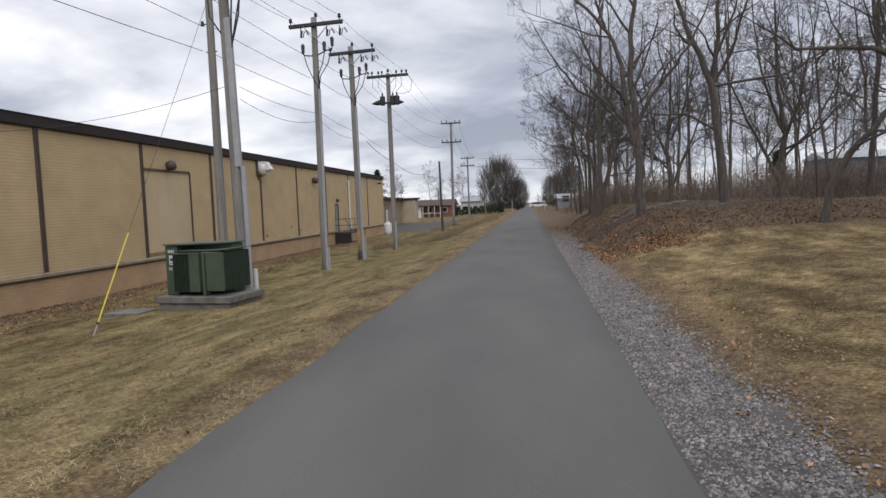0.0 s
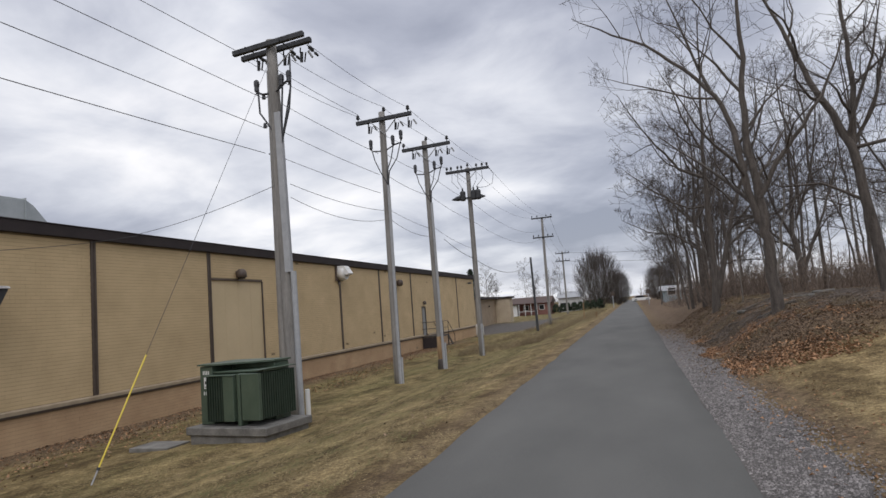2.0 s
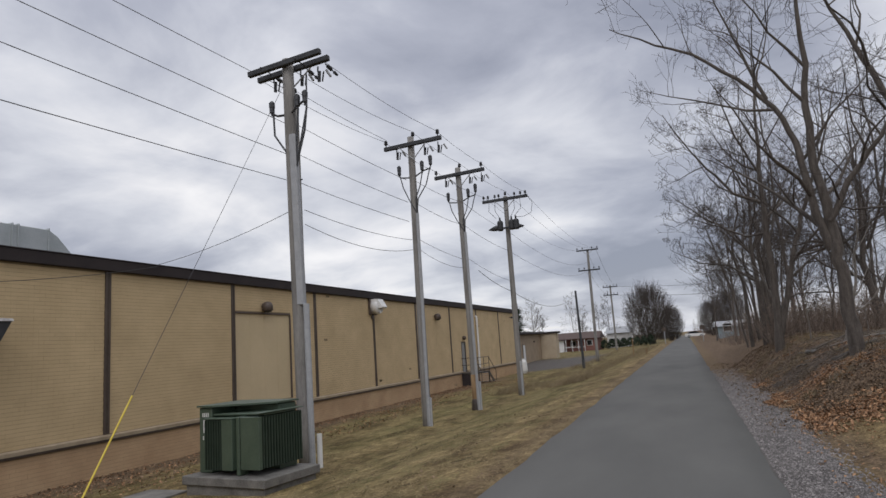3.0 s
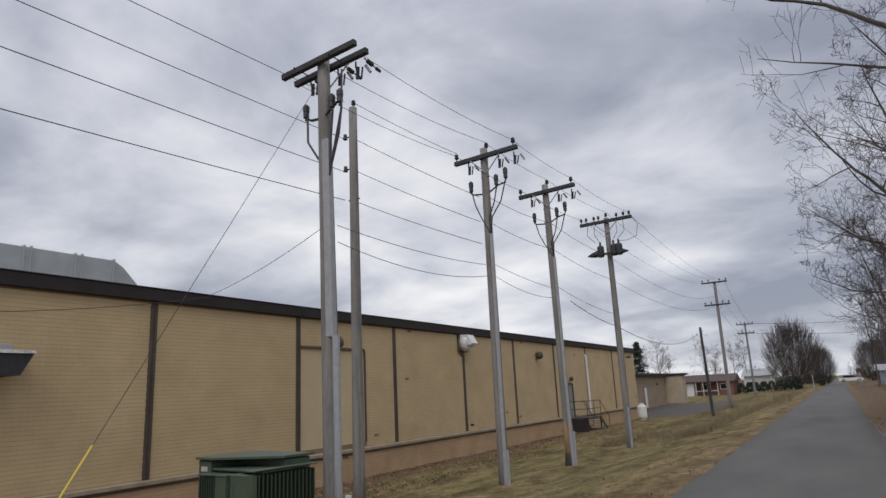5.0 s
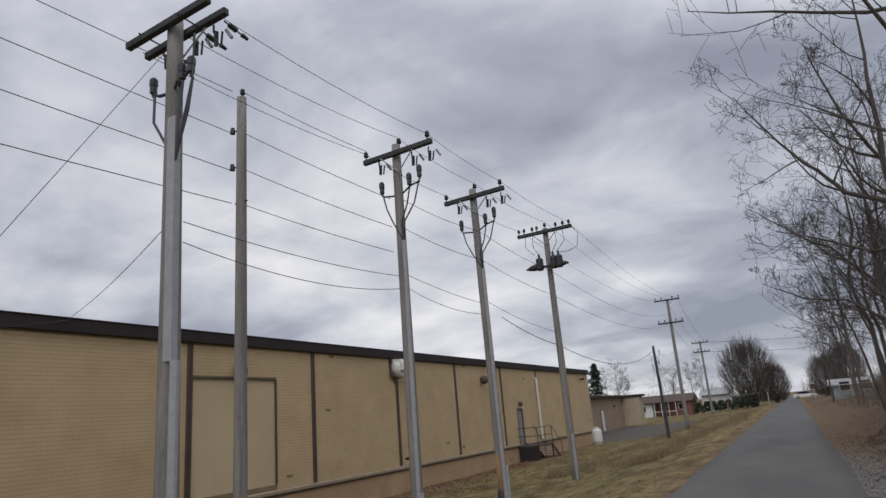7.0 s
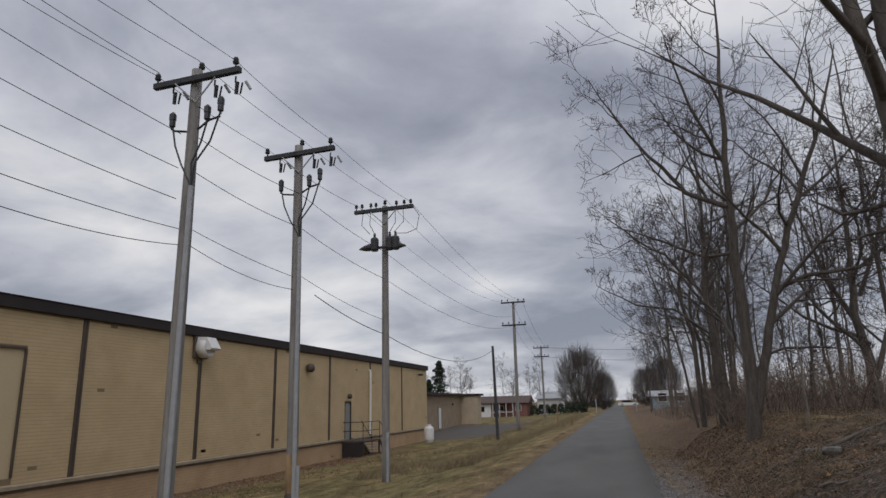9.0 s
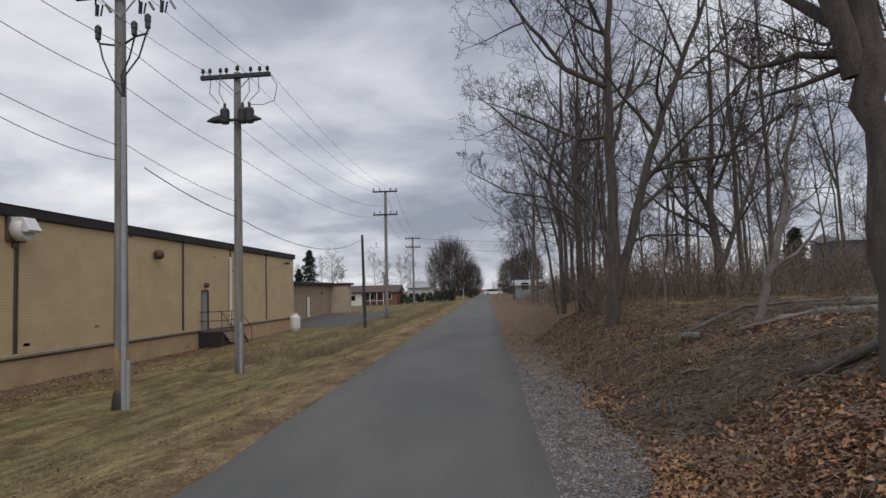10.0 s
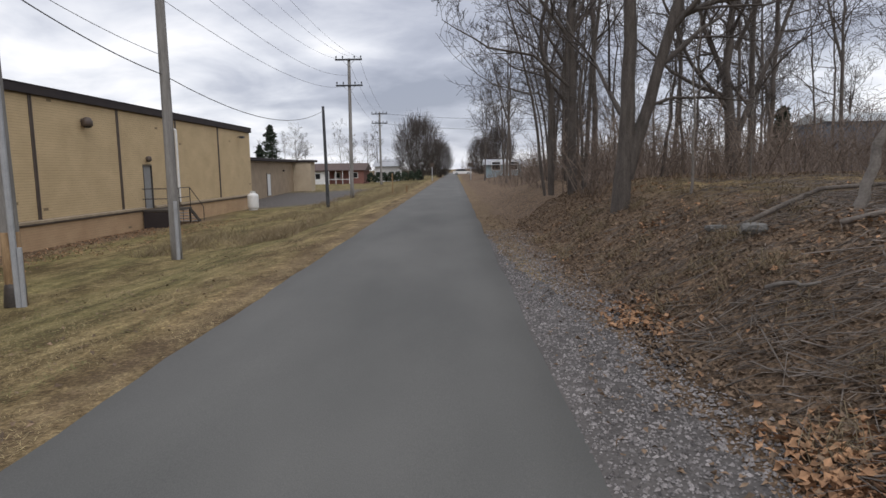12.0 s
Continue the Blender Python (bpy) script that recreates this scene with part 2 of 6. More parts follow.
# ---- mesh helpers ----
class Builder:
    """Collects the corners and faces of one mesh."""

    def __init__(self):
        self.v, self.f = [], []

    def add(self, verts, faces):
        k = len(self.v)
        self.v.extend(tuple(p) for p in verts)
        self.f.extend(tuple(i + k for i in q) for q in faces)
        return self

    def box(self, x0, y0, z0, x1, y1, z1, bev=0.0, m=None):
        bm = bmesh.new()
        bmesh.ops.create_cube(bm, size=1.0, matrix=Matrix.LocRotScale(((x0 + x1) / 2, (y0 + y1) / 2, (z0 + z1) / 2), None, (x1 - x0, y1 - y0, z1 - z0)))
        if bev:
            bmesh.ops.bevel(bm, geom=bm.edges[:], offset=bev, segments=1, affect="EDGES")
        if m:
            bmesh.ops.transform(bm, matrix=m, verts=bm.verts[:])
        bm.verts.index_update()
        self.add([v.co for v in bm.verts], [[v.index for v in f.verts] for f in bm.faces])
        bm.free()
        return self

    def tube(self, pts, radii, n=8, caps=True):
        """A round bar along pts with a radius at each."""
        pts = [Vector(p) for p in pts]
        if isinstance(radii, (int, float)):
            radii = [radii] * len(pts)
        k = len(self.v)
        side = None
        for i, p in enumerate(pts):
            d = (pts[min(i + 1, len(pts) - 1)] - pts[max(i - 1, 0)])
            d = d.normalized() if d.length > 1e-9 else Vector((0, 0, 1))
            if side is None:
                side = d.cross(Vector((0.31, 0.87, 0.11)) if abs(d.z) > 0.8 else Vector((0, 0, 1)))
            side = (side - d * side.dot(d)).normalized()
            up = d.cross(side)
            for j in range(n):
                a = 2 * math.pi * j / n
                q = p + (side * math.cos(a) + up * math.sin(a)) * radii[i]
                self.v.append((q.x, q.y, q.z))
        for i in range(len(pts) - 1):
            for j in range(n):
                a, b = k + i * n + j, k + i * n + (j + 1) % n
                self.f.append((a, b, b + n, a + n))
        if caps:
            self.f.append(tuple(k + j for j in reversed(range(n))))
            e = k + (len(pts) - 1) * n
            self.f.append(tuple(e + j for j in range(n)))
        return self

    def lathe(self, profile, n=16, at=(0, 0, 0), m=None):
        """profile: (radius, height) from bottom to top, turned about the z axis."""
        k = len(self.v)
        for r, z in profile:
            for j in range(n):
                a = 2 * math.pi * j / n
                p = Vector((r * math.cos(a), r * math.sin(a), z))
                p = (m @ p) if m else p
                self.v.append((p.x + at[0], p.y + at[1], p.z + at[2]))
        for i in range(len(profile) - 1):
            for j in range(n):
                a, b = k + i * n + j, k + i * n + (j + 1) % n
                self.f.append((a, b, b + n, a + n))
        self.f.append(tuple(k + j for j in reversed(range(n))))
        e = k + (len(profile) - 1) * n
        self.f.append(tuple(e + j for j in range(n)))
        return self

    def prism(self, poly, axis, a, b):
        """A flat outline (in the two other axes) drawn out along an axis from a to b."""
        k, n = len(self.v), len(poly)
        for s in (a, b):
            for u, w in poly:
                self.v.append({"x": (s, u, w), "y": (u, s, w), "z": (u, w, s)}[axis])
        self.f.append(tuple(k + i for i in range(n)))
        self.f.append(tuple(k + n + i for i in reversed(range(n))))
        for i in range(n):
            j = (i + 1) % n
            self.f.append((k + i, k + n + i, k + n + j, k + j))
        return self

    def mesh(self, name, material, smooth=False):
        me = bpy.data.meshes.new(name)
        me.from_pydata(self.v, [], self.f)
        bm = bmesh.new()
        bm.from_mesh(me)
        bmesh.ops.recalc_face_normals(bm, faces=bm.faces[:])
        bm.to_mesh(me)
        bm.free()
        me.materials.append(material)
        if smooth:
            me.polygons.foreach_set("use_smooth", [True] * len(me.polygons))
        return me


def part(name, b, material, parent, label="", smooth=False):
    ob = new(name, b.mesh(name, material, smooth))
    ob.parent = parent
    return tagged(ob, label) if label else ob


def thing(name, label, category, at=(0, 0, 0), group="", kind="", rz=0.0):
    ob = new(name)
    ob.empty_display_size = 0.2
    ob.matrix_basis = pose(*at, 0, 0, rz)
    return tagged(ob, label, category, group, kind)


def single(name, b, material, label, category, group="", kind="", smooth=False, at=(0, 0, 0)):
    ob = new(name, b.mesh(name, material, smooth))
    ob.matrix_basis = pose(*at)
    return tagged(ob, label, category, group, kind)


def raw_mesh(name, verts, tris, material):
    """A large mesh straight from arrays of triangles."""
    me = bpy.data.meshes.new(name)
    verts, tris = np.asarray(verts, np.float32), np.asarray(tris, np.int32)
    me.vertices.add(len(verts)), me.loops.add(tris.size), me.polygons.add(len(tris))
    me.vertices.foreach_set("co", verts.ravel())
    me.loops.foreach_set("vertex_index", tris.ravel())
    me.polygons.foreach_set("loop_start", np.arange(len(tris), dtype=np.int32) * tris.shape[1])
    me.update(calc_edges=True)
    me.validate()
    me.polygons.foreach_set("use_smooth", [False] * len(me.polygons))
    me.materials.append(material)
    return me


# ---- the lie of the land ----
TRAIL_L, TRAIL_R, GRAVEL_R = -1.9, 1.15, 1.95
WALL_X = -15.18


def smooth01(a, b, v):
    s = np.clip((v - a) / (b - a), 0, 1)
    return s * s * (3 - 2 * s)


def base_height(x, y):
    """Height of the ground, without small bumps (arrays)."""
    left = np.interp(x, [-400, -60, -15.2, -11, -8, -6.7, -5, -2.7, -1.9, 0], [-1.2, -1.25, -1.28, -1.0, -0.88, -0.83, -0.5, -0.07, -0.02, -0.02])
    left = left * (1 - 0.35 * smooth01(66, 95, y))
    wood = np.interp(x, [0, 1.15, 1.95, 2.3, 3.0, 4.0, 5.0, 8.0, 60, 400], [-0.02, -0.02, 0.02, 0.13, 0.62, 1.08, 1.18, 1.22, 1.3, 1.5])
    lawn = np.interp(x, [0, 1.15, 1.95, 2.6, 5.0, 8.0, 60, 400], [-0.02, -0.02, 0.0, 0.12, 0.42, 0.56, 1.2, 1.5])
    far = np.interp(x, [0, 1.15, 1.95, 3.5, 6, 60, 400], [-0.02, -0.02, 0.0, 0.25, 0.6, 1.2, 1.5])
    right = lawn + (wood - lawn) * smooth01(11.5, 18, y)
    right = right + (far - right) * smooth01(34, 60, y)
    return np.where(x < -0.4, left, right)


def bumps(x, y):
    s = 0.5 * np.sin(1.7 * x + 0.6 * np.sin(0.9 * y)) * np.sin(1.3 * y + 1.1) + 0.3 * np.sin(4.1 * x + 2.0) * np.sin(3.3 * y + 0.4 * x) + 0.2 * np.sin(7.3 * x - 2.1 * y)
    edge = np.clip(np.minimum(np.abs(x - TRAIL_L), np.abs(x - TRAIL_R)) / 1.2, 0, 1) * np.where((x > TRAIL_L) & (x < GRAVEL_R), 0, 1)
    rough = np.where(x > 2.2, 0.02 + 0.075 * smooth01(14, 18, y), 0.028)
    return s * rough * edge


def gz(x, y):
    x, y = np.asarray(x, float), np.asarray(y, float)
    return base_height(x, y) + bumps(x, y)


def gzf(x, y):
    return float(gz(x, y))


def ground():
    xs = np.concatenate([[-2500, -900, -300, -120, -70, -45], np.arange(-32, -16, 1.6), np.arange(-16, 9, 0.2), np.arange(9, 30, 1.2), [34, 45, 70, 120, 300, 900, 2500]])
    ys = np.concatenate([[-900, -200, -60, -30, -14], np.arange(-6, 36, 0.24), np.arange(36, 75, 0.7), np.arange(75, 180, 4), [220, 320, 600, 1200, 3000]])
    X, Y = np.meshgrid(xs, ys)
    Z = gz(X, Y)
    n, k = len(xs), len(ys)
    i = np.arange(n * k).reshape(k, n)
    quads = np.stack([i[:-1, :-1], i[:-1, 1:], i[1:, 1:], i[1:, :-1]], -1).reshape(-1, 4)
    me = raw_mesh("ground", np.stack([X, Y, Z], -1).reshape(-1, 3), quads, M_GROUND)
    x, y = X.ravel(), Y.ravel()
    wob = 0.5 * np.sin(0.8 * x + 1.0) + 0.6 * np.sin(0.7 * y + 0.5 * x) + 0.3 * np.sin(2.3 * y)
    bank = smooth01(13.2, 15.8, y + 0.45 * wob + 0.12 * (x - 4)) * smooth01(1.5, 1.9, x + 0.1 * wob)
    edge = np.exp(-((x - 2.15 - 0.12 * wob) / 0.28) ** 2) * 0.85
    walls = smooth01(-12.3, -14.2, x + 0.4 * wob) * smooth01(60, 52, y) * 0.85
    litter = np.clip(np.maximum(np.maximum(bank, edge * (x > 0)), walls), 0, 1)
    lot = smooth01(60, 66, y) * smooth01(92, 86, y) * smooth01(-8.5, -10.5, x + wob)
    verge = np.exp(-((x + 2.15) / 0.25) ** 2) * 0.5
    litter = np.maximum(litter, verge)
    litter = np.maximum(litter, 0.75 * smooth01(23, 30, y) * smooth01(120, 70, y) * smooth01(1.0, 1.2, x) * smooth01(3.4, 2.4, x + 0.3 * wob))
    litter = litter * (1 - 0.95 * smooth01(3.5, 4.6, x + 0.3 * wob) * smooth01(22.8, 24.4, y + 0.4 * wob) * smooth01(33, 28, y + wob))
    green = smooth01(-2.2, -4.5, x) * (0.25 + 0.35 * smooth01(12, 26, y)) * (0.5 + 0.5 * np.sin(0.9 * x + 0.5 * wob) ** 2)
    col = np.stack([litter, lot, np.clip(green, 0, 1), np.ones_like(x)], -1).astype(np.float32)
    a = me.color_attributes.new("zone", "FLOAT_COLOR", "POINT")
    a.data.foreach_set("color", col.ravel())
    me.polygons.foreach_set("use_smooth", [True] * len(me.polygons))
    return tagged(new("ground", me), "dry winter grass verge and leaf-littered woodland bank", "ground", kind="structure")


def trail():
    b = Builder()
    rng = random.Random(4)
    ys = [-30 + 0.5 * i for i in range(170)] + [55 + 6 * i for i in range(40)]
    top = []
    for y in ys:
        w = 0.018 * math.sin(y * 1.7) + rng.uniform(-0.012, 0.012)
        v = 0.015 * math.sin(y * 1.3 + 2) + rng.uniform(-0.012, 0.012)
        top.append((TRAIL_L + w, TRAIL_R + v, y))
    verts, faces = [], []
    for l, r, y in top:
        verts += [(l - 0.03, y, -0.08), (l, y, -0.006), (l + 0.5, y, 0.006), ((l + r) / 2, y, 0.012), (r - 0.5, y, 0.006), (r, y, -0.006), (r + 0.03, y, -0.08)]
    for i in range(len(top) - 1):
        for j in range(6):
            a = i * 7 + j
            faces.append((a, a + 1, a + 8, a + 7))
    b.add(verts, faces)
    return single("trail", b, M_ASPHALT, "smooth grey asphalt walking trail", "trail", kind="structure", smooth=True)


ground()
trail()


# ---- the warehouse ----
STRIPS = (5.8, 11.4, 16.95, 22.46, 28.08, 33.87, 39.66, 45.75, 51.95, 58.4)
END_Y, START_Y, WALL_BOT, LEDGE_T, EAVE = 65.0, -8.0, -1.5, -0.16, 4.47
DOOR_Y0, DOOR_Y1, DOOR_T = 22.6, 26.1, 3.42
PD_Y0, PD_Y1, PD_Z0, PD_Z1 = 47.9, 48.85, -0.28, 1.93


def brick_wall(y0, y1, z0, z1, x, holes, offset=0.0):
    """Corners of the bricks of a running bond, facing +x: list of (y0, y1, z0, z1)."""
    out, course, length, joint = [], 0.1016, 0.305, 0.002
    row = 0
    z = z0
    while z + course * 0.6 < z1:
        y = y0 - (length / 2 if row % 2 else 0)
        while y < y1:
            a, c = max(y, y0), min(y + length - joint, y1)
            t = min(z + course - 0.006, z1)
            if c - a > 0.03 and not any(h[0] < (a + c) / 2 < h[1] and h[2] < (z + t) / 2 < h[3] for h in holes):
                out.append((a, c, z, t))
            y += length
        z += course
        row += 1
    return out


def bricks_mesh(name, cells, x, depth, material, seed):
    rng = np.random.default_rng(seed)
    c = np.array(cells)
    n = len(c)
    d = x + depth + rng.normal(0, 0.0012, n)
    v = np.zeros((n, 8, 3))
    for k, (yy, zz) in enumerate(((0, 2), (1, 2), (1, 3), (0, 3))):
        v[:, k] = np.stack([np.full(n, x), c[:, yy], c[:, zz]], -1)
        v[:, k + 4] = np.stack([d, c[:, yy], c[:, zz]], -1)
    q = np.array([(4, 5, 6, 7), (0, 1, 5, 4), (1, 2, 6, 5), (2, 3, 7, 6), (3, 0, 4, 7)])
    f = (np.arange(n)[:, None, None] * 8 + q[None]).reshape(-1, 4)
    return raw_mesh(name, v.reshape(-1, 3), f, material)


def warehouse():
    w = thing("warehouse_building", "long low tan brick warehouse with dark brown roof edge", "building")
    X = WALL_X
    b = Builder()
    # the wall in sections that leave the doorways open
    b.box(X - 0.35, START_Y, WALL_BOT, X, DOOR_Y0, EAVE + 0.1)
    b.box(X - 0.35, DOOR_Y0, WALL_BOT, X, DOOR_Y1, 0.0)
    b.box(X - 0.35, DOOR_Y0, DOOR_T, X, DOOR_Y1, EAVE + 0.1)
    b.box(X - 0.35, DOOR_Y1, WALL_BOT, X, PD_Y0, EAVE + 0.1)
    b.box(X - 0.35, PD_Y0, WALL_BOT, X, PD_Y1, PD_Z0)
    b.box(X - 0.35, PD_Y0, PD_Z1, X, PD_Y1, EAVE + 0.1)
    b.box(X - 0.35, PD_Y1, WALL_BOT, X, END_Y, EAVE + 0.1)
    wall = part("wall", b, M_MORTAR, w)
    part("wall", Builder().box(X - 40, END_Y - 0.35, WALL_BOT, X - 0.36, END_Y, EAVE + 0.1), M_BRICK, w)
    part("wall", Builder().box(X - 40, START_Y, WALL_BOT, X - 0.36, START_Y + 0.35, EAVE + 0.1), M_BRICK, w)
    part("wall", Builder().box(X - 40.3, START_Y, WALL_BOT, X - 40.01, END_Y, EAVE + 0.1), M_BRICK, w)
    part("roof", Builder().box(X - 40, START_Y + 0.01, EAVE + 0.14, X - 0.06, END_Y - 0.01, EAVE + 0.22), M_FASCIA, w)
    b = Builder().box(X - 0.05, START_Y, EAVE, X + 0.14, END_Y + 0.12, EAVE + 0.33, 0.012)
    b.box(X - 0.08, START_Y, EAVE + 0.332, X + 0.16, END_Y + 0.14, EAVE + 0.365, 0.008)
    part("fascia", b, M_FASCIA, w, "dark brown metal roof edge", )
    part("ledge", Builder().prism([(X, LEDGE_T - 0.13), (X + 0.1, LEDGE_T - 0.13), (X + 0.1, LEDGE_T - 0.04), (X, LEDGE_T)], "y", START_Y, PD_Y0 - 0.1), M_LEDGE, w, "weathered stone ledge")
    part("ledge", Builder().prism([(X, LEDGE_T - 0.13), (X + 0.1, LEDGE_T - 0.13), (X + 0.1, LEDGE_T - 0.04), (X, LEDGE_T)], "y", PD_Y1 + 0.1, END_Y), M_LEDGE, w, "weathered stone ledge")
    # dark strips under the ledge stand in for its shadow
    part("ledge_shadow", Builder().box(X, START_Y, LEDGE_T - 0.195, X + 0.07, PD_Y0 - 0.1, LEDGE_T - 0.134, 0.006), M_BROWN, w, "dark strip drawn as the shadow under the ledge")
    part("ledge_shadow", Builder().box(X, PD_Y1 + 0.1, LEDGE_T - 0.195, X + 0.07, END_Y, LEDGE_T - 0.134, 0.006), M_BROWN, w, "dark strip drawn as the shadow under the ledge")
    for y in STRIPS:
        b = Builder().box(X, y - 0.1, LEDGE_T + 0.004, X + 0.035, y - 0.03, EAVE, 0.006)
        b.box(X, y + 0.03, LEDGE_T + 0.004, X + 0.035, y + 0.1, EAVE, 0.006)
        b.box(X, y - 0.03, LEDGE_T + 0.004, X + 0.014, y + 0.03, EAVE)
        part("joint_cover", b, M_BROWN, w, "brown metal joint cover")
    # walled-up loading door
    b = Builder().box(X - 0.12, DOOR_Y0 + 0.004, 0.004, X - 0.03, DOOR_Y1 - 0.004, DOOR_T - 0.004)
    door = part("loading_door", b, M_PANEL, w, "tan painted closed loading door")
    for y0, y1, z0, z1 in ((DOOR_Y0, DOOR_Y1, DOOR_T - 0.02, DOOR_T + 0.05), (DOOR_Y1 - 0.03, DOOR_Y1 + 0.04, 0.01, DOOR_T - 0.02)):
        part("frame", Builder().box(X - 0.02, y0, z0, X + 0.03, y1, z1, 0.006), M_BROWN, door, "brown steel frame")
    for k in range(1, 4):
        y = DOOR_Y0 + (DOOR_Y1 - DOOR_Y0) * k / 4
        part("seam", Builder().box(X - 0.03, y - 0.008, 0.02, X - 0.026, y + 0.008, DOOR_T - 0.03), M_PANEL, door)
    # staff door
    d = part("door", Builder().box(X - 0.1, PD_Y0 + 0.06, PD_Z0 + 0.01, X - 0.04, PD_Y1 - 0.06, PD_Z1 - 0.06, 0.005), M_GREYDOOR, w, "grey steel door, closed")
    b = Builder()
    for a in ((PD_Y0, PD_Y0 + 0.058, PD_Z0, PD_Z1), (PD_Y1 - 0.058, PD_Y1, PD_Z0, PD_Z1), (PD_Y0 + 0.06, PD_Y1 - 0.06, PD_Z1 - 0.058, PD_Z1)):
        b.box(X - 0.15, a[0], a[2], X + 0.025, a[1], a[3], 0.004)
    part("frame", b, M_STEEL, d)
    part("handle", Builder().tube([(X - 0.04, PD_Y1 - 0.17, 0.75), (X + 0.02, PD_Y1 - 0.17, 0.75), (X + 0.02, PD_Y1 - 0.3, 0.75)], 0.012, 6), M_STEEL, d)
    # bricks
    z0 = LEDGE_T + 0.01
    door_z, pd_z = z0 + 36 * 0.1016, z0 + 21 * 0.1016
    edges = [4.0] + [v for y in STRIPS for v in (y - 0.1, y + 0.1)] + [END_Y]
    upper = []
    for a, c in zip(edges[::2], edges[1::2]):
        if a < DOOR_Y0 < c:
            upper += brick_wall(DOOR_Y1 + 0.042, c, z0, door_z, X, []) + brick_wall(a, c, door_z, EAVE, X, [])
        elif a < PD_Y0 < c:
            upper += brick_wall(a, PD_Y0 - 0.003, z0, pd_z, X, []) + brick_wall(PD_Y1 + 0.003, c, z0, pd_z, X, []) + brick_wall(a, c, pd_z, EAVE, X, [])
        else:
            upper += brick_wall(a, c, z0, EAVE, X, [])
    lower = brick_wall(4.0, END_Y, WALL_BOT, LEDGE_T - 0.198, X, [(PD_Y0 - 0.1, PD_Y1 + 0.1, -1.2, 0)])
    near = [c for c in upper if 18.2 < c[0] < 21.4 and 1.2 < c[2] < 4.0 and c[1] - c[0] > 0.29][:300]
    chosen = set(near)
    fld = new("brickwork", bricks_mesh("brickwork", [c for c in upper if c not in chosen], X, 0.0035, M_BRICK, 1))
    fld.parent = wall
    tagged(fld, "tan running-bond brick courses", kind="stuff")
    fld = new("base_brickwork", bricks_mesh("base_brickwork", lower, X, 0.0035, M_BASEBRICK, 2))
    fld.parent = wall
    tagged(fld, "orange-stained base brick courses", kind="stuff")
    one = bricks_mesh("brick", [(0, 0.303, 0, 0.0956)], 0, 0.0035, M_BRICK, 3)
    for a, c, z, t in near:
        o = new("brick", one)
        o.location = (X, a, z)
        o.parent = wall
    return w


warehouse()


def wall_lamp(y, z, s=1.0):
    X = WALL_X + 0.012
    t = thing("wall_lamp", "small brown dome lamp fixed high on brick wall", "lamp", (X, y, z), "wall lamps")
    part("base_plate", Builder().lathe([(0.0, 0), (0.11 * s, 0), (0.11 * s, 0.03), (0.08 * s, 0.05)], 12, m=Euler((0, radians(90), 0)).to_matrix()), M_BROWN, t)
    part("shade", Builder().lathe([(0.16 * s, -0.17 * s), (0.19 * s, -0.15 * s), (0.18 * s, 0.02), (0.12 * s, 0.12 * s), (0.03, 0.15 * s)], 14, (0.17 * s, 0, 0)), M_BROWN, t, "brown metal shade", True)
    part("lens", Builder().lathe([(0.05, -0.24 * s), (0.13 * s, -0.21 * s), (0.14 * s, -0.172 * s)], 12, (0.17 * s, 0, 0)), M_GLASS, t)
    return t


wall_lamp(24.3, 3.72, 1.15)
wall_lamp(42.95, 3.72, 1.2)
wall_lamp(48.35, 2.27, 0.75)


def flood_lamp(y, z):
    X = WALL_X + 0.012
    t = thing("flood_lamp", "dark flood lamp on short wall arm", "lamp", (X, y, z))
    part("arm", Builder().tube([(0, 0, 0), (0.15, 0, 0.06), (0.3, 0, 0.06)], 0.025, 8), M_BLACK, t)
    part("head", Builder().box(0.2, -0.28, -0.08, 0.5, 0.12, 0.08, 0.03), M_BLACK, t)


flood_lamp(62.3, 4.0)


def vent_hood(y, z):
    t = thing("exhaust_fan", "round white metal exhaust hood on brick wall", "vent", (WALL_X + 0.012, y, z))
    part("collar", Builder().box(0, -0.42, -0.42, 0.12, 0.42, 0.42, 0.02), M_BROWN, t, "rusty brown wall collar")
    rot = Euler((0, radians(90), 0)).to_matrix()
    part("hood", Builder().lathe([(0.40, 0.1), (0.40, 0.42), (0.37, 0.5), (0.34, 0.52), (0.33, 0.5)], 20, m=rot), M_WHITE, t, "white round hood", True)
    part("cowl", Builder().prism([(0.1, 0.405), (0.52, 0.38), (0.78, -0.05), (0.70, -0.12), (0.5, -0.1), (0.1, -0.2)], "y", -0.30, 0.30), M_WHITE, t)
    part("drip_stain_tray", Builder().box(0.0, -0.12, -0.62, 0.05, 0.12, -0.43, 0.01), M_BROWN, t)


vent_hood(33.75, 4.02)


def wall_exhaust():
    t = thing("exhaust_louver", "black exhaust box under hood with peeling white paint", "vent", (WALL_X + 0.012, 12.75, 2.45))
    part("box", Builder().prism([(-1.0, 0.0), (0.60, 0.0), (0.85, 0.46), (-1.0, 0.46)], "x", 0, 0.75), M_BLACK, t)
    part("hood", Builder().prism([(0, 0.464), (0.8, 0.464), (0.74, 0.53), (0.4, 0.57), (0, 0.58)], "y", -1.02, 0.87), M_peel(), t, "peeling white painted hood")
    part("backing", Builder().box(0, -0.9, 0.582, 0.12, 0.7, 0.72, 0.01), M_CONDUIT, t)


def M_peel():
    return mat("peeling_paint", (0.10, 0.085, 0.08), (0.62, 0.60, 0.57), 0.8, 3.5, 16, 0.4)


wall_exhaust()


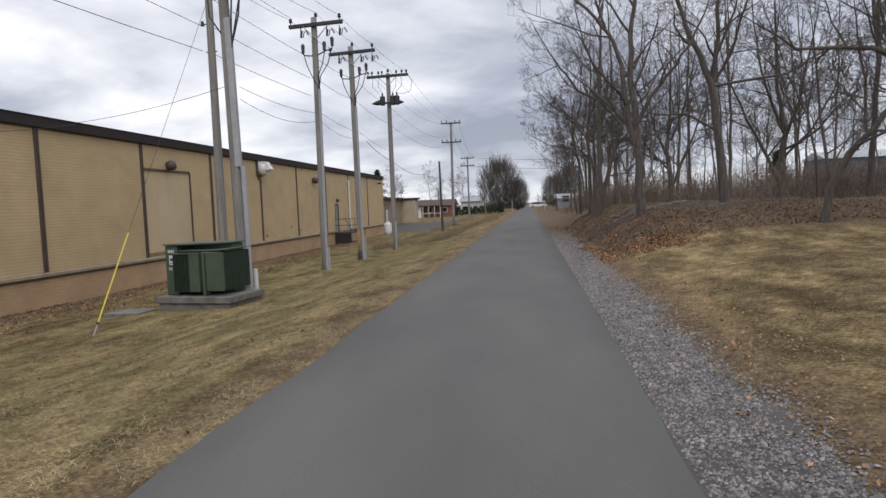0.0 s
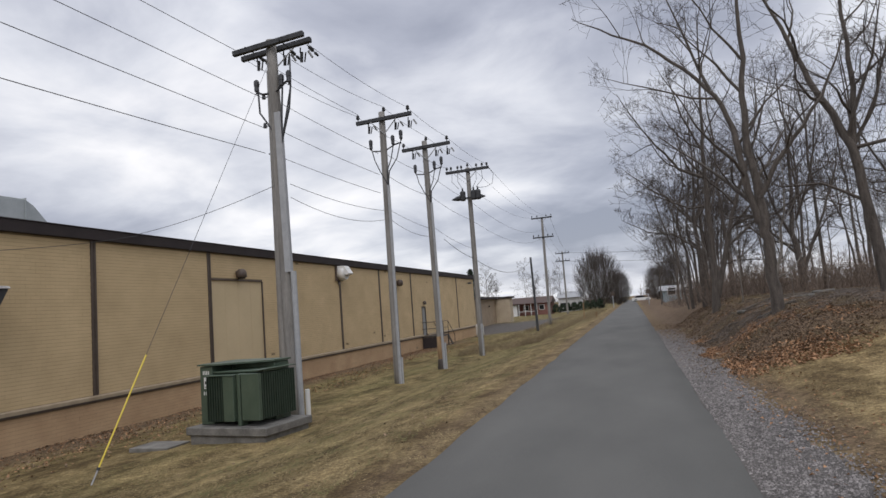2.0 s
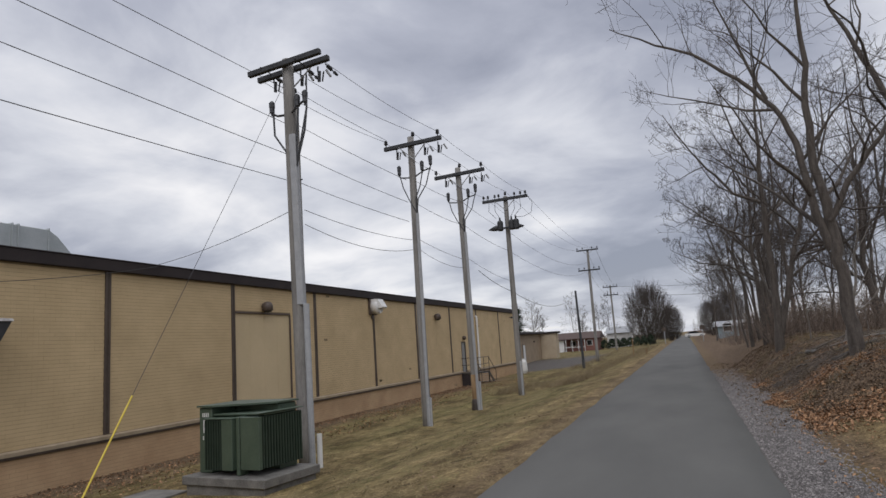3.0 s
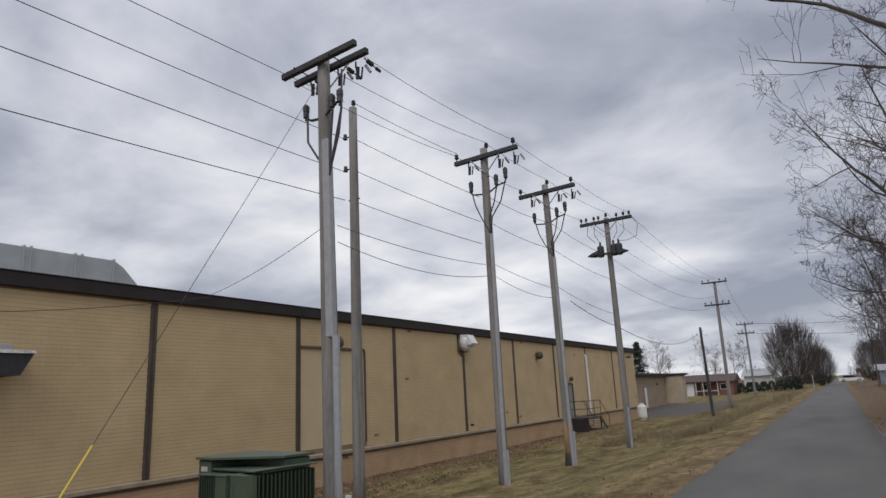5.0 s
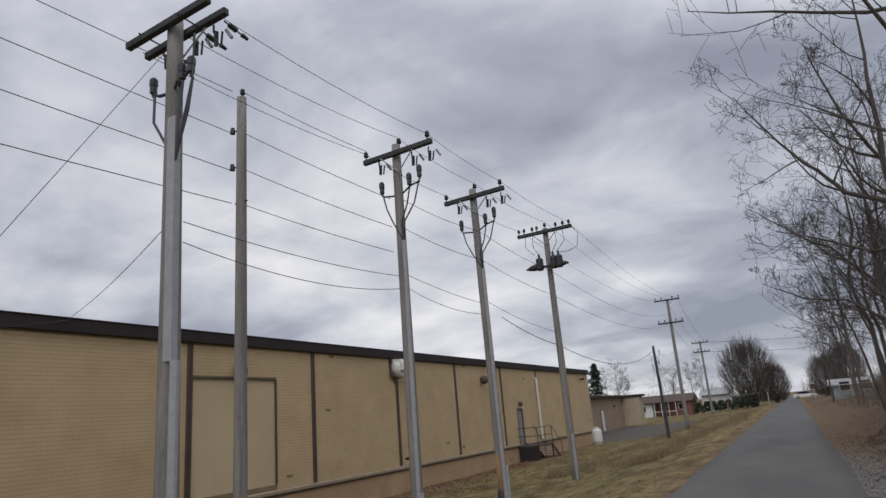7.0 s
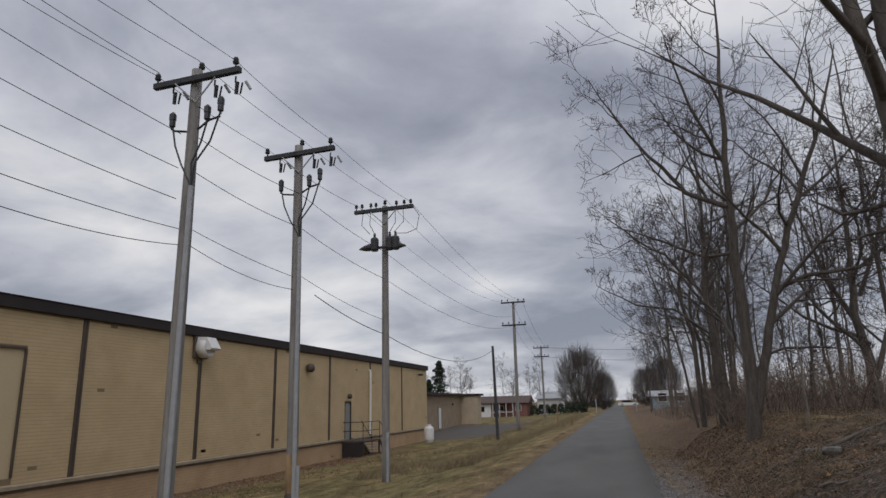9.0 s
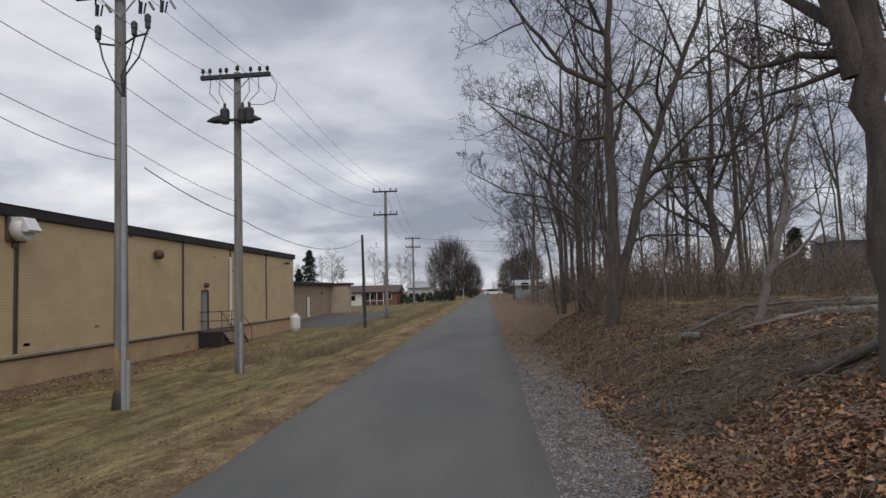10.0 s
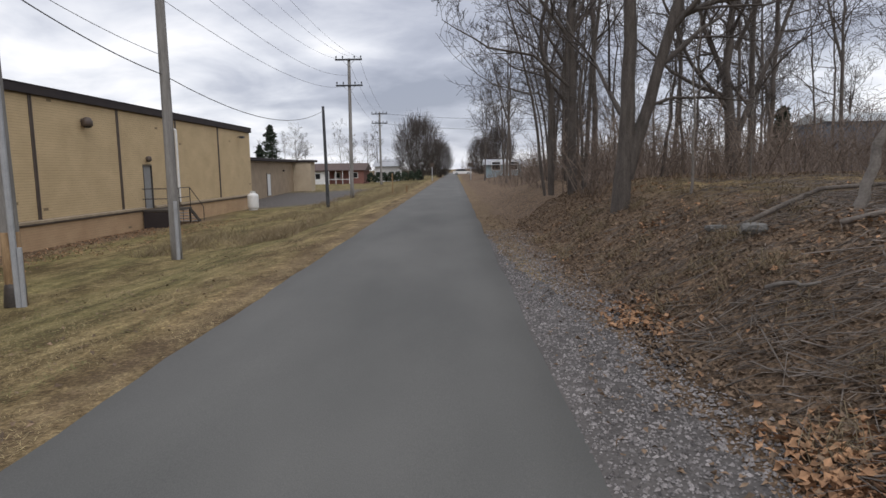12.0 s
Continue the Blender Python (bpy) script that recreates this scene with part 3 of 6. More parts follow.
def roof_duct():
    t = thing("roof_duct", "galvanised rooftop air duct with slanted end cowl", "duct", (-20.1, 0, EAVE + 0.2))
    part("trunk_duct", Builder().box(-0.9, 9.5, 0.12, 0.9, 18.2, 1.75, 0.02), M_GALV, t)
    part("cowl", Builder().prism([(18.2, 0.35), (18.2, 1.72), (18.5, 1.55), (19.45, 0.62), (19.45, 0.5)], "x", -0.88, 0.88), M_GALV, t)
    part("end_box", Builder().box(-0.95, 12.2, 0.1, 0.95, 13.6, 1.85, 0.02), M_BLACK, t)
    for y in (14.2, 15.4, 15.6, 16.9, 17.1, 18.15):
        part("seam", Builder().box(-0.93, y - 0.025, 0.1, 0.93, y + 0.025, 1.79, 0.005), M_GALV, t)
    for y in (10, 13, 16, 18):
        part("foot", Builder().box(-0.7, y - 0.05, 0.015, 0.7, y + 0.05, 0.13), M_STEEL, t)


roof_duct()
b = Builder().box(-18.6, 33.2, EAVE + 0.22, -17.2, 35.0, EAVE + 0.62, 0.03)
single("roof_vent", b, M_FASCIA, "low dark rooftop vent box", "vent")


def stair_platform():
    t = thing("loading_steps", "rusty steel landing with rail and open steps at door", "stairs", (WALL_X + 0.02, 0, 0))
    z = PD_Z0 - 0.03
    part("landing", Builder().box(0.02, 47.5, z - 0.1, 1.35, 50.3, z, 0.01), M_STEEL, t)
    g = gzf(WALL_X + 1, 50)
    for x, y in ((0.1, 47.6), (1.28, 47.6), (0.1, 50.2), (1.28, 50.2)):
        part("leg", Builder().box(x - 0.04, y - 0.04, g - 0.1, x + 0.04, y + 0.04, z - 0.1), M_STEEL, t)
    part("skirt", Builder().box(0.03, 47.52, g - 0.05, 1.3, 47.56, z - 0.11), M_FASCIA, t, "dark side panel")
    for y in (47.55, 48.9, 50.25):
        part("rail_post", Builder().tube([(1.3, y, z), (1.3, y, z + 1.05)], 0.022, 8), M_STEEL, t)
    for h in (0.55, 1.05):
        part("rail", Builder().tube([(0.05, 47.55, z + h), (1.3, 47.55, z + h), (1.3, 50.25, z + h)], 0.022, 8), M_STEEL, t)
    n = 6
    for k in range(n):
        y, zz = 50.32 + 0.27 * k, z - 0.17 * (k + 1)
        part("tread", Builder().box(0.1, y, zz - 0.03, 1.25, y + 0.27, zz, 0.004), M_CONDUIT, t, "worn grey tread")
    for x in (0.08, 1.27):
        part("stringer", Builder().prism([(50.3, z - 0.25), (50.3, z - 0.02), (52.0, z - 1.08), (51.75, z - 1.15)], "x", x - 0.02, x + 0.02), M_STEEL, t)
        part("handrail", Builder().tube([(x, 50.3, z + 1.05), (x, 52.1, z - 0.1), (x, 52.1, z - 1.1)], 0.022, 8), M_STEEL, t)


stair_platform()
b = Builder().tube([(WALL_X + 0.13, 51.72, -0.1), (WALL_X + 0.13, 51.72, 3.75)], 0.075, 10)
b.tube([(WALL_X + 0.13, 51.72, 3.75), (WALL_X + 0.13, 51.72, 3.86), (WALL_X + 0.02, 51.72, 3.93)], 0.075, 10)
b.box(WALL_X, 51.6, 0.5, WALL_X + 0.1, 51.84, 0.54)
single("vent_pipe", b, M_WHITE, "white plastic vent pipe running up brick wall", "pipe", smooth=False)


def gas_tank():
    x, y = -13.95, 61.3
    z = gzf(x, y)
    t = thing("gas_cylinder", "upright white propane tank standing by warehouse corner", "tank", (x, y, z))
    part("body", Builder().lathe([(0.28, 0.06), (0.37, 0.14), (0.385, 0.25), (0.385, 0.95), (0.36, 1.08), (0.25, 1.17), (0.1, 1.21)], 20), M_WHITE, t, "", True)
    part("foot_ring", Builder().lathe([(0.3, -0.03), (0.3, 0.1)], 16), M_WHITE, t)
    part("collar", Builder().lathe([(0.19, 1.13), (0.19, 1.33), (0.165, 1.33), (0.165, 1.17)], 16), M_WHITE, t)
    part("valve", Builder().lathe([(0.04, 1.19), (0.04, 1.3), (0.02, 1.34)], 8), M_STEEL, t)


gas_tank()


# ---- pad-mounted transformer ----
def pad_transformer():
    top = -0.55
    pad = thing("concrete_pad", "weathered concrete equipment pad on sloping grass", "pad", (-8.06, 14.1, top), rz=-8)
    part("slab", Builder().box(-1.1, -0.79, -0.17, 1.1, 0.79, 0, 0.015), M_CONC, pad)
    part("footing", Builder().box(-1.04, -0.73, -0.7, 1.04, 0.73, -0.172, 0.015), M_CONC, pad)
    t = thing("pad_transformer", "dark green pad-mounted electrical transformer with cooling fins", "transformer", (-8.06, 14.1, top + 0.004), rz=-8)
    part("cabinet", Builder().box(-0.98, -0.45, 0, -0.62, 0.66, 1.27, 0.015), M_GREEN, t)
    part("cabinet_back", Builder().box(-0.615, 0.16, 0, 0.62, 0.66, 1.27, 0.015), M_GREEN, t)
    part("cabinet_lid", Builder().prism([(-1.0, -0.5), (-0.55, -0.5), (0.66, 0.1), (0.66, 0.7), (-1.0, 0.7)], "z", 1.285, 1.32), M_GREEN, t)
    part("tank", Builder().box(-0.60, -0.36, 0.05, 0.33, 0.15, 1.1, 0.03), M_GREEN, t)
    part("tank_cover", Builder().box(-0.61, -0.42, 1.105, 0.8, 0.15, 1.15, 0.012), M_GREEN, t)
    part("corner_post", Builder().box(0.2, -0.6, 0.0, 0.29, -0.365, 1.1, 0.015), M_GREEN, t)
    # south fins
    part("radiator_panel", Builder().box(-0.13, -0.66, 0.1, 0.16, -0.365, 1.06, 0.01), M_GREEN, t)
    # black backing paints the shade in the gaps between fins
    part("fin_gap_shade", Builder().box(-0.61, -0.42, 0.12, -0.14, -0.365, 1.04), M_BLACK, t)
    for k in range(7):
        x = -0.585 + 0.07 * k
        part("fin", Builder().box(x - 0.009, -0.66, 0.1, x + 0.009, -0.425, 1.05, 0.004), M_DKGREEN, t)
    part("fin_cap", Builder().box(-0.61, -0.67, 1.064, 0.17, -0.43, 1.085, 0.005), M_GREEN, t)
    # east fins, long row facing the trail
    part("radiator_panel", Builder().box(0.34, -0.62, 0.12, 0.82, -0.52, 1.1, 0.01), M_GREEN, t)
    # again black behind the fins, as shade deep in the gaps
    part("fin_gap_shade", Builder().box(0.345, -0.51, 0.14, 0.5, 0.155, 1.08), M_BLACK, t)
    part("fin_gap_shade", Builder().box(0.625, 0.165, 0.14, 0.64, 0.6, 1.08), M_BLACK, t)
    for k in range(15):
        y = -0.48 + 0.076 * k
        part("fin", Builder().box(0.51 if y < 0.16 else 0.645, y - 0.012, 0.13, 0.82, y + 0.012, 1.09, 0.004), M_DKGREEN, t)
    part("fin_cap", Builder().box(0.645, -0.63, 1.152, 0.84, 0.64, 1.17, 0.005), M_GREEN, t)
    lab = part("warning_label", Builder().box(-0.86, -0.454, 0.78, -0.7, -0.451, 1.03), M_WHITE, t, "white warning label")
    part("label_mark", Builder().box(-0.83, -0.457, 0.88, -0.73, -0.4545, 0.95), M_BLACK, lab)
    part("label_mark", Builder().box(-0.83, -0.457, 0.81, -0.75, -0.4545, 0.83), M_BLACK, lab)
    for x, z in ((-0.87, 1.13), (-0.82, 1.13), (-0.77, 1.13), (-0.72, 1.13), (-0.86, 0.68), (-0.80, 0.68), (-0.74, 0.68)):
        part("number_mark", Builder().box(x - 0.014, -0.454, z - 0.04, x + 0.014, -0.4515, z + 0.04), M_WHITE, t)
    part("lifting_lug", Builder().box(-0.2, -0.44, 1.0, -0.14, -0.365, 1.08, 0.01), M_GREEN, t)


pad_transformer()
gl = gzf(-9.9, 13.55)
single("vault_cover", Builder().box(-10.45, 13.1, gl - 0.05, -9.45, 13.85, gl + 0.06, 0.01), M_CONC, "flat grey concrete vault cover set in grass", "cover")


# ---- utility poles ----
def insulator(b, x, y, z, s=1.0):
    b.lathe([(0.02, 0), (0.02, 0.08 * s), (0.06 * s, 0.09 * s), (0.075 * s, 0.13 * s), (0.05 * s, 0.15 * s), (0.065 * s, 0.19 * s), (0.045 * s, 0.235 * s), (0.02, 0.25 * s)], 8, (x, y, z))


def cutout(t, x, y, z):
    """A fused cutout hanging aslant under an arm."""
    b = Builder().tube([(x, y, z), (x - 0.02, y + 0.02, z - 0.12), (x + 0.02, y + 0.05, z - 0.2)], 0.02, 6)
    b.tube([(x + 0.0, y + 0.06, z - 0.1), (x - 0.04, y + 0.1, z - 0.36)], [0.045, 0.04], 8)
    b.tube([(x + 0.09, y + 0.12, z - 0.1), (x + 0.02, y + 0.16, z - 0.34)], 0.02, 6)
    c = part("fuse_cutout", b, M_INSUL, t)
    part("fuse_tube", Builder().tube([(x + 0.14, y + 0.16, z - 0.06), (x + 0.24, y + 0.2, z - 0.24)], 0.035, 6), M_CONDUIT, c)


def terminator(t, x, y, z, h=0.26):
    """A cable terminator on a bracket."""
    part("terminator", Builder().lathe([(0.025, -0.05), (0.03, 0.0), (0.065, 0.03), (0.065, h * 0.45), (0.075, h * 0.5), (0.075, h * 0.85), (0.03, h)], 8, (x, y, z)), M_INSUL, t)


def pole_shaft(t, h, r0, r1, lean=(0, 0), base_worn=False, wood=None):
    n = 10
    pts = [(lean[0] * k / n, lean[1] * k / n, -0.4 + (h + 0.4) * k / n) for k in range(n + 1)]
    rad = [r0 + (r1 - r0) * k / n for k in range(n + 1)]
    part("shaft", Builder().tube(pts, rad, 14), wood or M_POLE, t, "", True)
    if base_worn:
        part("worn_base", Builder().tube([(0, 0, -0.35), (lean[0] * 0.1, 0, 0.5), (lean[0] * 0.16, 0, 1.35)], [r0 + 0.012, r0 + 0.008, r0 + 0.002], 14), M_POLEBASE, t, "rotting brown pole foot", True)
        part("rotten_foot", Builder().tube([(-0.03, -0.02, -0.3), (-0.02, -0.02, 0.1), (-0.01, -0.01, 0.34), (0, 0, 0.42)], [r0 + 0.03, r0 + 0.03, r0 + 0.018, r0 + 0.006], 14), M_STEEL, t, "dark rotten wood at ground line", True)


def crossarm(t, x, y, z, length, tilt=0.0, braces=True):
    b = Builder().box(-length / 2, -0.06, -0.07, length / 2, 0.06, 0.07, 0.012, m=pose(x, y, z, 0, tilt, 0))
    part("crossarm", b, M_ARM, t, "weathered dark crossarm")
    if braces:
        for s in (-1, 1):
            part("brace", Builder().tube([(x + s * 0.5, y - 0.06, z - 0.07), (x, y + 0.02, z - 0.55)], 0.018, 6), M_CONDUIT, t)


def distribution_pole(x, y, top, lean, arm_c, seed, worn=False, conduit_h=2.0):
    g = gzf(x, y)
    h = top - g
    t = thing("utility_pole", "grey wooden utility pole with crossarm, fuse cutouts and riser cables", "utility pole", (x, y, g), "line of utility poles")
    pole_shaft(t, h, 0.155, 0.115, lean, worn)
    lx, az = lean[0], h - 0.3
    ax = lx + arm_c
    crossarm(t, ax, -0.16, az, 2.15, -2.0)
    for k, dx in enumerate((-1.0, 0.95)):
        b = Builder()
        insulator(b, ax + dx, -0.16, az + 0.07 + dx * 0.035)
        part("insulator", b, M_BLACK, t)
    b = Builder()
    insulator(b, lx + 0.07, 0.05, h - 0.04)
    part("insulator", b, M_BLACK, t)
    for dx in (-0.62, 0.42, 0.93):
        cutout(t, ax + dx, -0.1, az - 0.07)
    bz = az - 1.15
    # bracket arms with cable terminators
    part("bracket", Builder().tube([(lx, 0.05, bz), (lx - 0.42, -0.1, bz + 0.02), (lx - 0.46, -0.1, bz + 0.1)], 0.025, 6), M_BLACK, t)
    part("bracket", Builder().tube([(lx, 0.05, bz), (lx + 0.45, -0.1, bz + 0.15), (lx + 0.72, -0.1, bz + 0.2)], 0.025, 6), M_BLACK, t)
    for dx, dz in ((-0.46, 0.1), (0.40, 0.15), (0.72, 0.3)):
        terminator(t, lx + dx, -0.1, bz + dz, 0.36)
    rz = h * 0.72
    for dx, dz in ((-0.44, 0.1), (0.40, 0.1), (0.70, 0.25)):
        part("riser_cable", Builder().tube([(lx + dx, -0.1, bz + dz), (lx + dx * 0.75, -0.12, bz - 0.35), (lx + dx * 0.3, -0.14, rz + 0.5), (lx * 0.7 + 0.13, -0.1, rz)], 0.02, 6), M_BLACK, t)
    part("conduit", Builder().tube([(0.12, -0.14, -0.2), (lx * 0.7 + 0.13, -0.1, rz)], 0.055, 8), M_CONDUIT, t, "grey cable conduit")
    part("conduit_guard", Builder().tube([(0.20, -0.12, -0.2), (0.21, -0.12, conduit_h * 0.45)], 0.045, 8), M_CONDUIT, t, "pale conduit stub")
    for k in range(3):
        part("bolt", Builder().tube([(lx * 0.9 - 0.14, 0, h - 0.9 - 0.5 * k), (lx * 0.9 + 0.14, 0, h - 0.9 - 0.5 * k)], 0.015, 6), M_BLACK, t)
    return t


def terminal_pole():
    x, y = -7.95, 15.95
    g = gzf(x, y)
    h = 9.0 - g
    t = thing("utility_pole", "stout grey utility pole with double crossarm above transformer", "utility pole", (x, y, g), "line of utility poles")
    lx = -0.2
    pole_shaft(t, h, 0.19, 0.135, (lx, 0))
    for dy in (-0.2, 0.2):
        crossarm(t, lx + 0.02, dy, h - 0.17, 2.1, -4.5, False)
    for dx in (-0.6, 0.4):
        part("spacer_bolt", Builder().tube([(lx + dx, -0.3, h - 0.17), (lx + dx, 0.3, h - 0.17)], 0.015, 6), M_BLACK, t)
    part("brace", Builder().tube([(lx + 0.55, 0.2, h - 0.22), (lx, 0.12, h - 0.75)], 0.018, 6), M_CONDUIT, t)
    for dx in (-0.45, 0.35, 0.85):
        cutout(t, lx - 0.1 + dx, 0.2, h - 0.25)
    for dx, dy in ((0.9, 0.3), (0.35, 0.3), (-0.6, 0.3)):
        b = Builder()
        p0 = Vector((lx + dx, dy, h - 0.17))
        d = Vector((0.06, 1.0, -0.18)).normalized()
        b.tube([p0 + d * s for s in (0, 0.1, 0.11, 0.28, 0.29, 0.4, 0.41, 0.55)], [0.015, 0.015, 0.05, 0.05, 0.015, 0.015, 0.045, 0.03], 8)
        part("strain_insulator", b, M_BLACK, t)
    bz = h - 1.43
    part("bracket", Builder().tube([(lx, 0, bz), (lx - 0.3, -0.05, bz), (lx - 0.44, -0.05, bz + 0.08)], 0.03, 6), M_BLACK, t)
    part("bracket", Builder().tube([(lx, 0, bz), (lx + 0.4, -0.05, bz + 0.22), (lx + 0.52, -0.05, bz + 0.26)], 0.03, 6), M_BLACK, t)
    part("bracket", Builder().tube([(lx, 0, bz - 0.02), (lx + 0.35, -0.2, bz + 0.04)], 0.025, 6), M_BLACK, t)
    for dx, dz in ((-0.46, 0.08), (0.28, 0.12), (0.50, 0.18)):
        terminator(t, lx + dx, -0.05, bz + dz, 0.34)
    for dx in (-0.42, 0.3, 0.54):
        part("riser_cable", Builder().tube([(lx + dx, -0.05, bz + 0.1), (lx + dx * 0.9, -0.08, bz - 0.5), (lx + 0.24, -0.12, bz - 1.4)], 0.025, 6), M_BLACK, t)
    part("riser_cable", Builder().tube([(lx + 0.56, -0.05, bz + 0.95), (lx + 0.55, -0.06, bz + 0.1), (lx + 0.24, -0.12, bz - 1.4)], 0.02, 6), M_BLACK, t)
    part("conduit", Builder().box(0.02, -0.16, 3.7, 0.2, 0.0, h - 2.0, 0.02, m=Matrix.Shear("XY", 4, (lx / h, 0))), M_CONDUIT, t, "wide grey cable guard")
    part("conduit", Builder().tube([(0.2, -0.1, -0.3), (0.17, -0.1, 3.72)], 0.075, 10), M_CONDUIT, t, "grey riser conduit")
    part("conduit_stub", Builder().tube([(0.3, 0.05, -0.2), (0.3, 0.05, 0.75)], 0.06, 10), M_WHITE, t, "pale conduit stub")
    return t


def plain_pole():
    x, y = -10.62, 20.0
    g = gzf(x, y)
    h = 10.05 - g
    t = thing("utility_pole", "slim bare grey utility pole with side insulators", "utility pole", (x, y, g), "line of utility poles")
    pole_shaft(t, h, 0.165, 0.12, (0, 0))
    b = Builder()
    insulator(b, 0.03, 0, h)
    part("insulator", b, M_BLACK, t)
    for z in (9.15, 8.15):
        b = Builder().tube([(0, 0, z - g), (-0.3, -0.05, z - g)], 0.02, 6).tube([(-0.26, -0.05, z - g - 0.06), (-0.26, -0.05, z - g + 0.1)], [0.07, 0.05], 8)
        part("side_insulator", b, M_BLACK, t)
    part("bolt", Builder().tube([(-0.2, 0, 7.2 - g), (0.2, 0, 7.2 - g)], 0.02, 6), M_BLACK, t)


def transformer_pole():
    x, y = -7.2, 33.2
    g = gzf(x, y)
    h = 8.82 - g
    t = thing("utility_pole", "grey utility pole carrying dark switchgear and crossarm", "utility pole", (x, y, g), "line of utility poles")
    lx = 0.0
    pole_shaft(t, h, 0.15, 0.11, (lx, 0))
    crossarm(t, lx, -0.15, h - 0.16, 2.3, -1.0)
    for dx in (-1.08, -0.85, -0.5, -0.3, 0.5, 0.8, 1.05):
        b = Builder()
        insulator(b, lx + dx, -0.15, h - 0.09, 0.9)
        part("insulator", b, M_BLACK, t)
    b = Builder()
    insulator(b, lx, 0, h)
    part("insulator", b, M_BLACK, t)
    z = h - 1.6
    part("mounting_frame", Builder().box(-0.75, -0.3, z - 0.06, 0.85, -0.2, z + 0.02, 0.01), M_BLACK, t)
    for dx in (-0.28, 0.3, 0.52):
        part("switch_tank", Builder().lathe([(0.12, -0.16), (0.15, -0.1), (0.15, 0.26), (0.12, 0.32), (0.05, 0.35), (0.04, 0.5)], 12, (dx + lx, -0.34, z)), M_BLACK, t)
    for s in (-1, 1):
        rot = Euler((0, radians(s * 96), 0)).to_matrix()
        part("switch_bushing", Builder().lathe([(0.10, 0), (0.13, 0.08), (0.14, 0.2), (0.11, 0.36), (0.05, 0.52), (0.015, 0.6)], 10, (lx + s * 0.3, -0.3, z + 0.02), rot), M_BLACK, t)
    for dx in (-0.8, -0.5, 0.45, 0.75):
        part("jumper", Builder().tube([(lx + dx, -0.15, h - 0.12), (lx + dx * 1.05, -0.2, h - 0.7), (lx + dx * 0.6, -0.3, z + 0.5)], 0.012, 5), M_WIRE, t)
    loop = [(lx + 1.1, -0.15, h - 0.1), (lx + 1.35, -0.1, h - 0.5), (lx + 1.25, -0.1, h - 1.0), (lx + 0.9, -0.2, h - 1.15), (lx + 0.5, -0.3, z + 0.45)]
    part("jumper", Builder().tube(loop, 0.012, 5), M_WIRE, t)
    part("conduit", Builder().tube([(0.1, -0.12, -0.2), (0.1, -0.12, 1.6)], 0.05, 8), M_CONDUIT, t, "grey conduit")


def far_pole(x, y, top, arms, r=0.16, lean=0.0, material=None):
    g = gzf(x, y)
    h = top - g
    t = thing("utility_pole", "distant tall wooden utility pole beside the trail", "utility pole", (x, y, g), "line of utility poles")
    pole_shaft(t, h, r, r * 0.72, (lean, 0), False, material)
    for z in arms:
        crossarm(t, lean * 0.9, -0.15, z - g, 2.3, 0, True)
        for dx in (-1.05, -0.5, 0.5, 1.05):
            b = Builder()
            insulator(b, lean * 0.9 + dx, -0.15, z - g + 0.07)
            part("insulator", b, M_BLACK, t)
    return t


terminal_pole()
plain_pole()
distribution_pole(-7.83, 22.85, 8.95, (0.03, 0), 0.12, 1)
distribution_pole(-7.5, 27.2, 8.87, (-0.09, 0), 0.1, 2, True, 2.4)
transformer_pole()
far_pole(-8.5, 71.6, 10.95, (10.85, 8.7), 0.17, 0.1)
far_pole(-7.9, 57.9, 5.65, (), 0.12, -0.1, M_ARM)
far_pole(-10.2, 109, 9.8, (9.5, 8.2), 0.17)


# ---- overhead lines ----
def wire(p0, p1, sag=0.3, r=0.0085, label="thin dark overhead power line", n=14):
    p0, p1 = Vector(p0), Vector(p1)
    pts = []
    for k in range(n + 1):
        s = k / n
        p = p0.lerp(p1, s)
        p.z -= 4 * sag * s * (1 - s)
        pts.append(p)
    return single("power_line", Builder().tube(pts, r, 4), M_WIRE, label, "wire", "overhead power lines")


WEST = -10.95
for z0, z1, sag in ((10.35, 8.6, 0.55), (9.15, 8.2, 0.45), (8.12, 7.5, 0.45), (7.25, 5.6, 0.65)):
    wire((WEST, 20.0, z0), (-10.6, -42.0, z1), sag, 0.011)
for z0, x1, z1 in ((10.3, -8.66, 8.95), (9.15, -7.98, 7.4), (8.15, -7.98, 6.62), (7.2, -7.98, 5.94)):
    wire((WEST + 0.25, 20.0, z0), (x1, 22.7, z1), 0.05, 0.009)
TOPS = {1: (-8.1, 16.0, 8.75), 2: (-7.78, 22.75, 8.92), 3: (-7.58, 27.2, 8.87), 4: (-7.2, 33.1, 8.85), 5: (-8.4, 71.5, 10.9)}
for a, c, sag in ((1, 2, 0.12), (2, 3, 0.08), (3, 4, 0.12), (4, 5, 0.75)):
    for dx, dz in ((-1.0, 0.02), (0.05, 0.22), (0.98, 0.06)):
        pa, pc = TOPS[a], TOPS[c]
        wire((pa[0] + dx, pa[1], pa[2] + (dz if a > 1 else 0)), (pc[0] + dx, pc[1], pc[2] + dz), sag, 0.008)
LOWS = {2: (-7.75, 22.75), 3: (-7.5, 27.2), 4: (-7.25, 33.2), 5: (-8.5, 71.6)}
for zs, sag5 in (((7.4, 7.43, 7.11, 9.6), 0.9), ((6.6, 6.47, 6.1, 8.7), 0.9)):
    for k, (a, c) in enumerate(((2, 3), (3, 4), (4, 5))):
        wire((*LOWS[a], zs[k]), (*LOWS[c], zs[k + 1]), 0.1 if c < 5 else sag5, 0.009)
wire((-7.8, 15.95, 5.1), (-7.95, 22.85, 5.32), 0.12, 0.008)
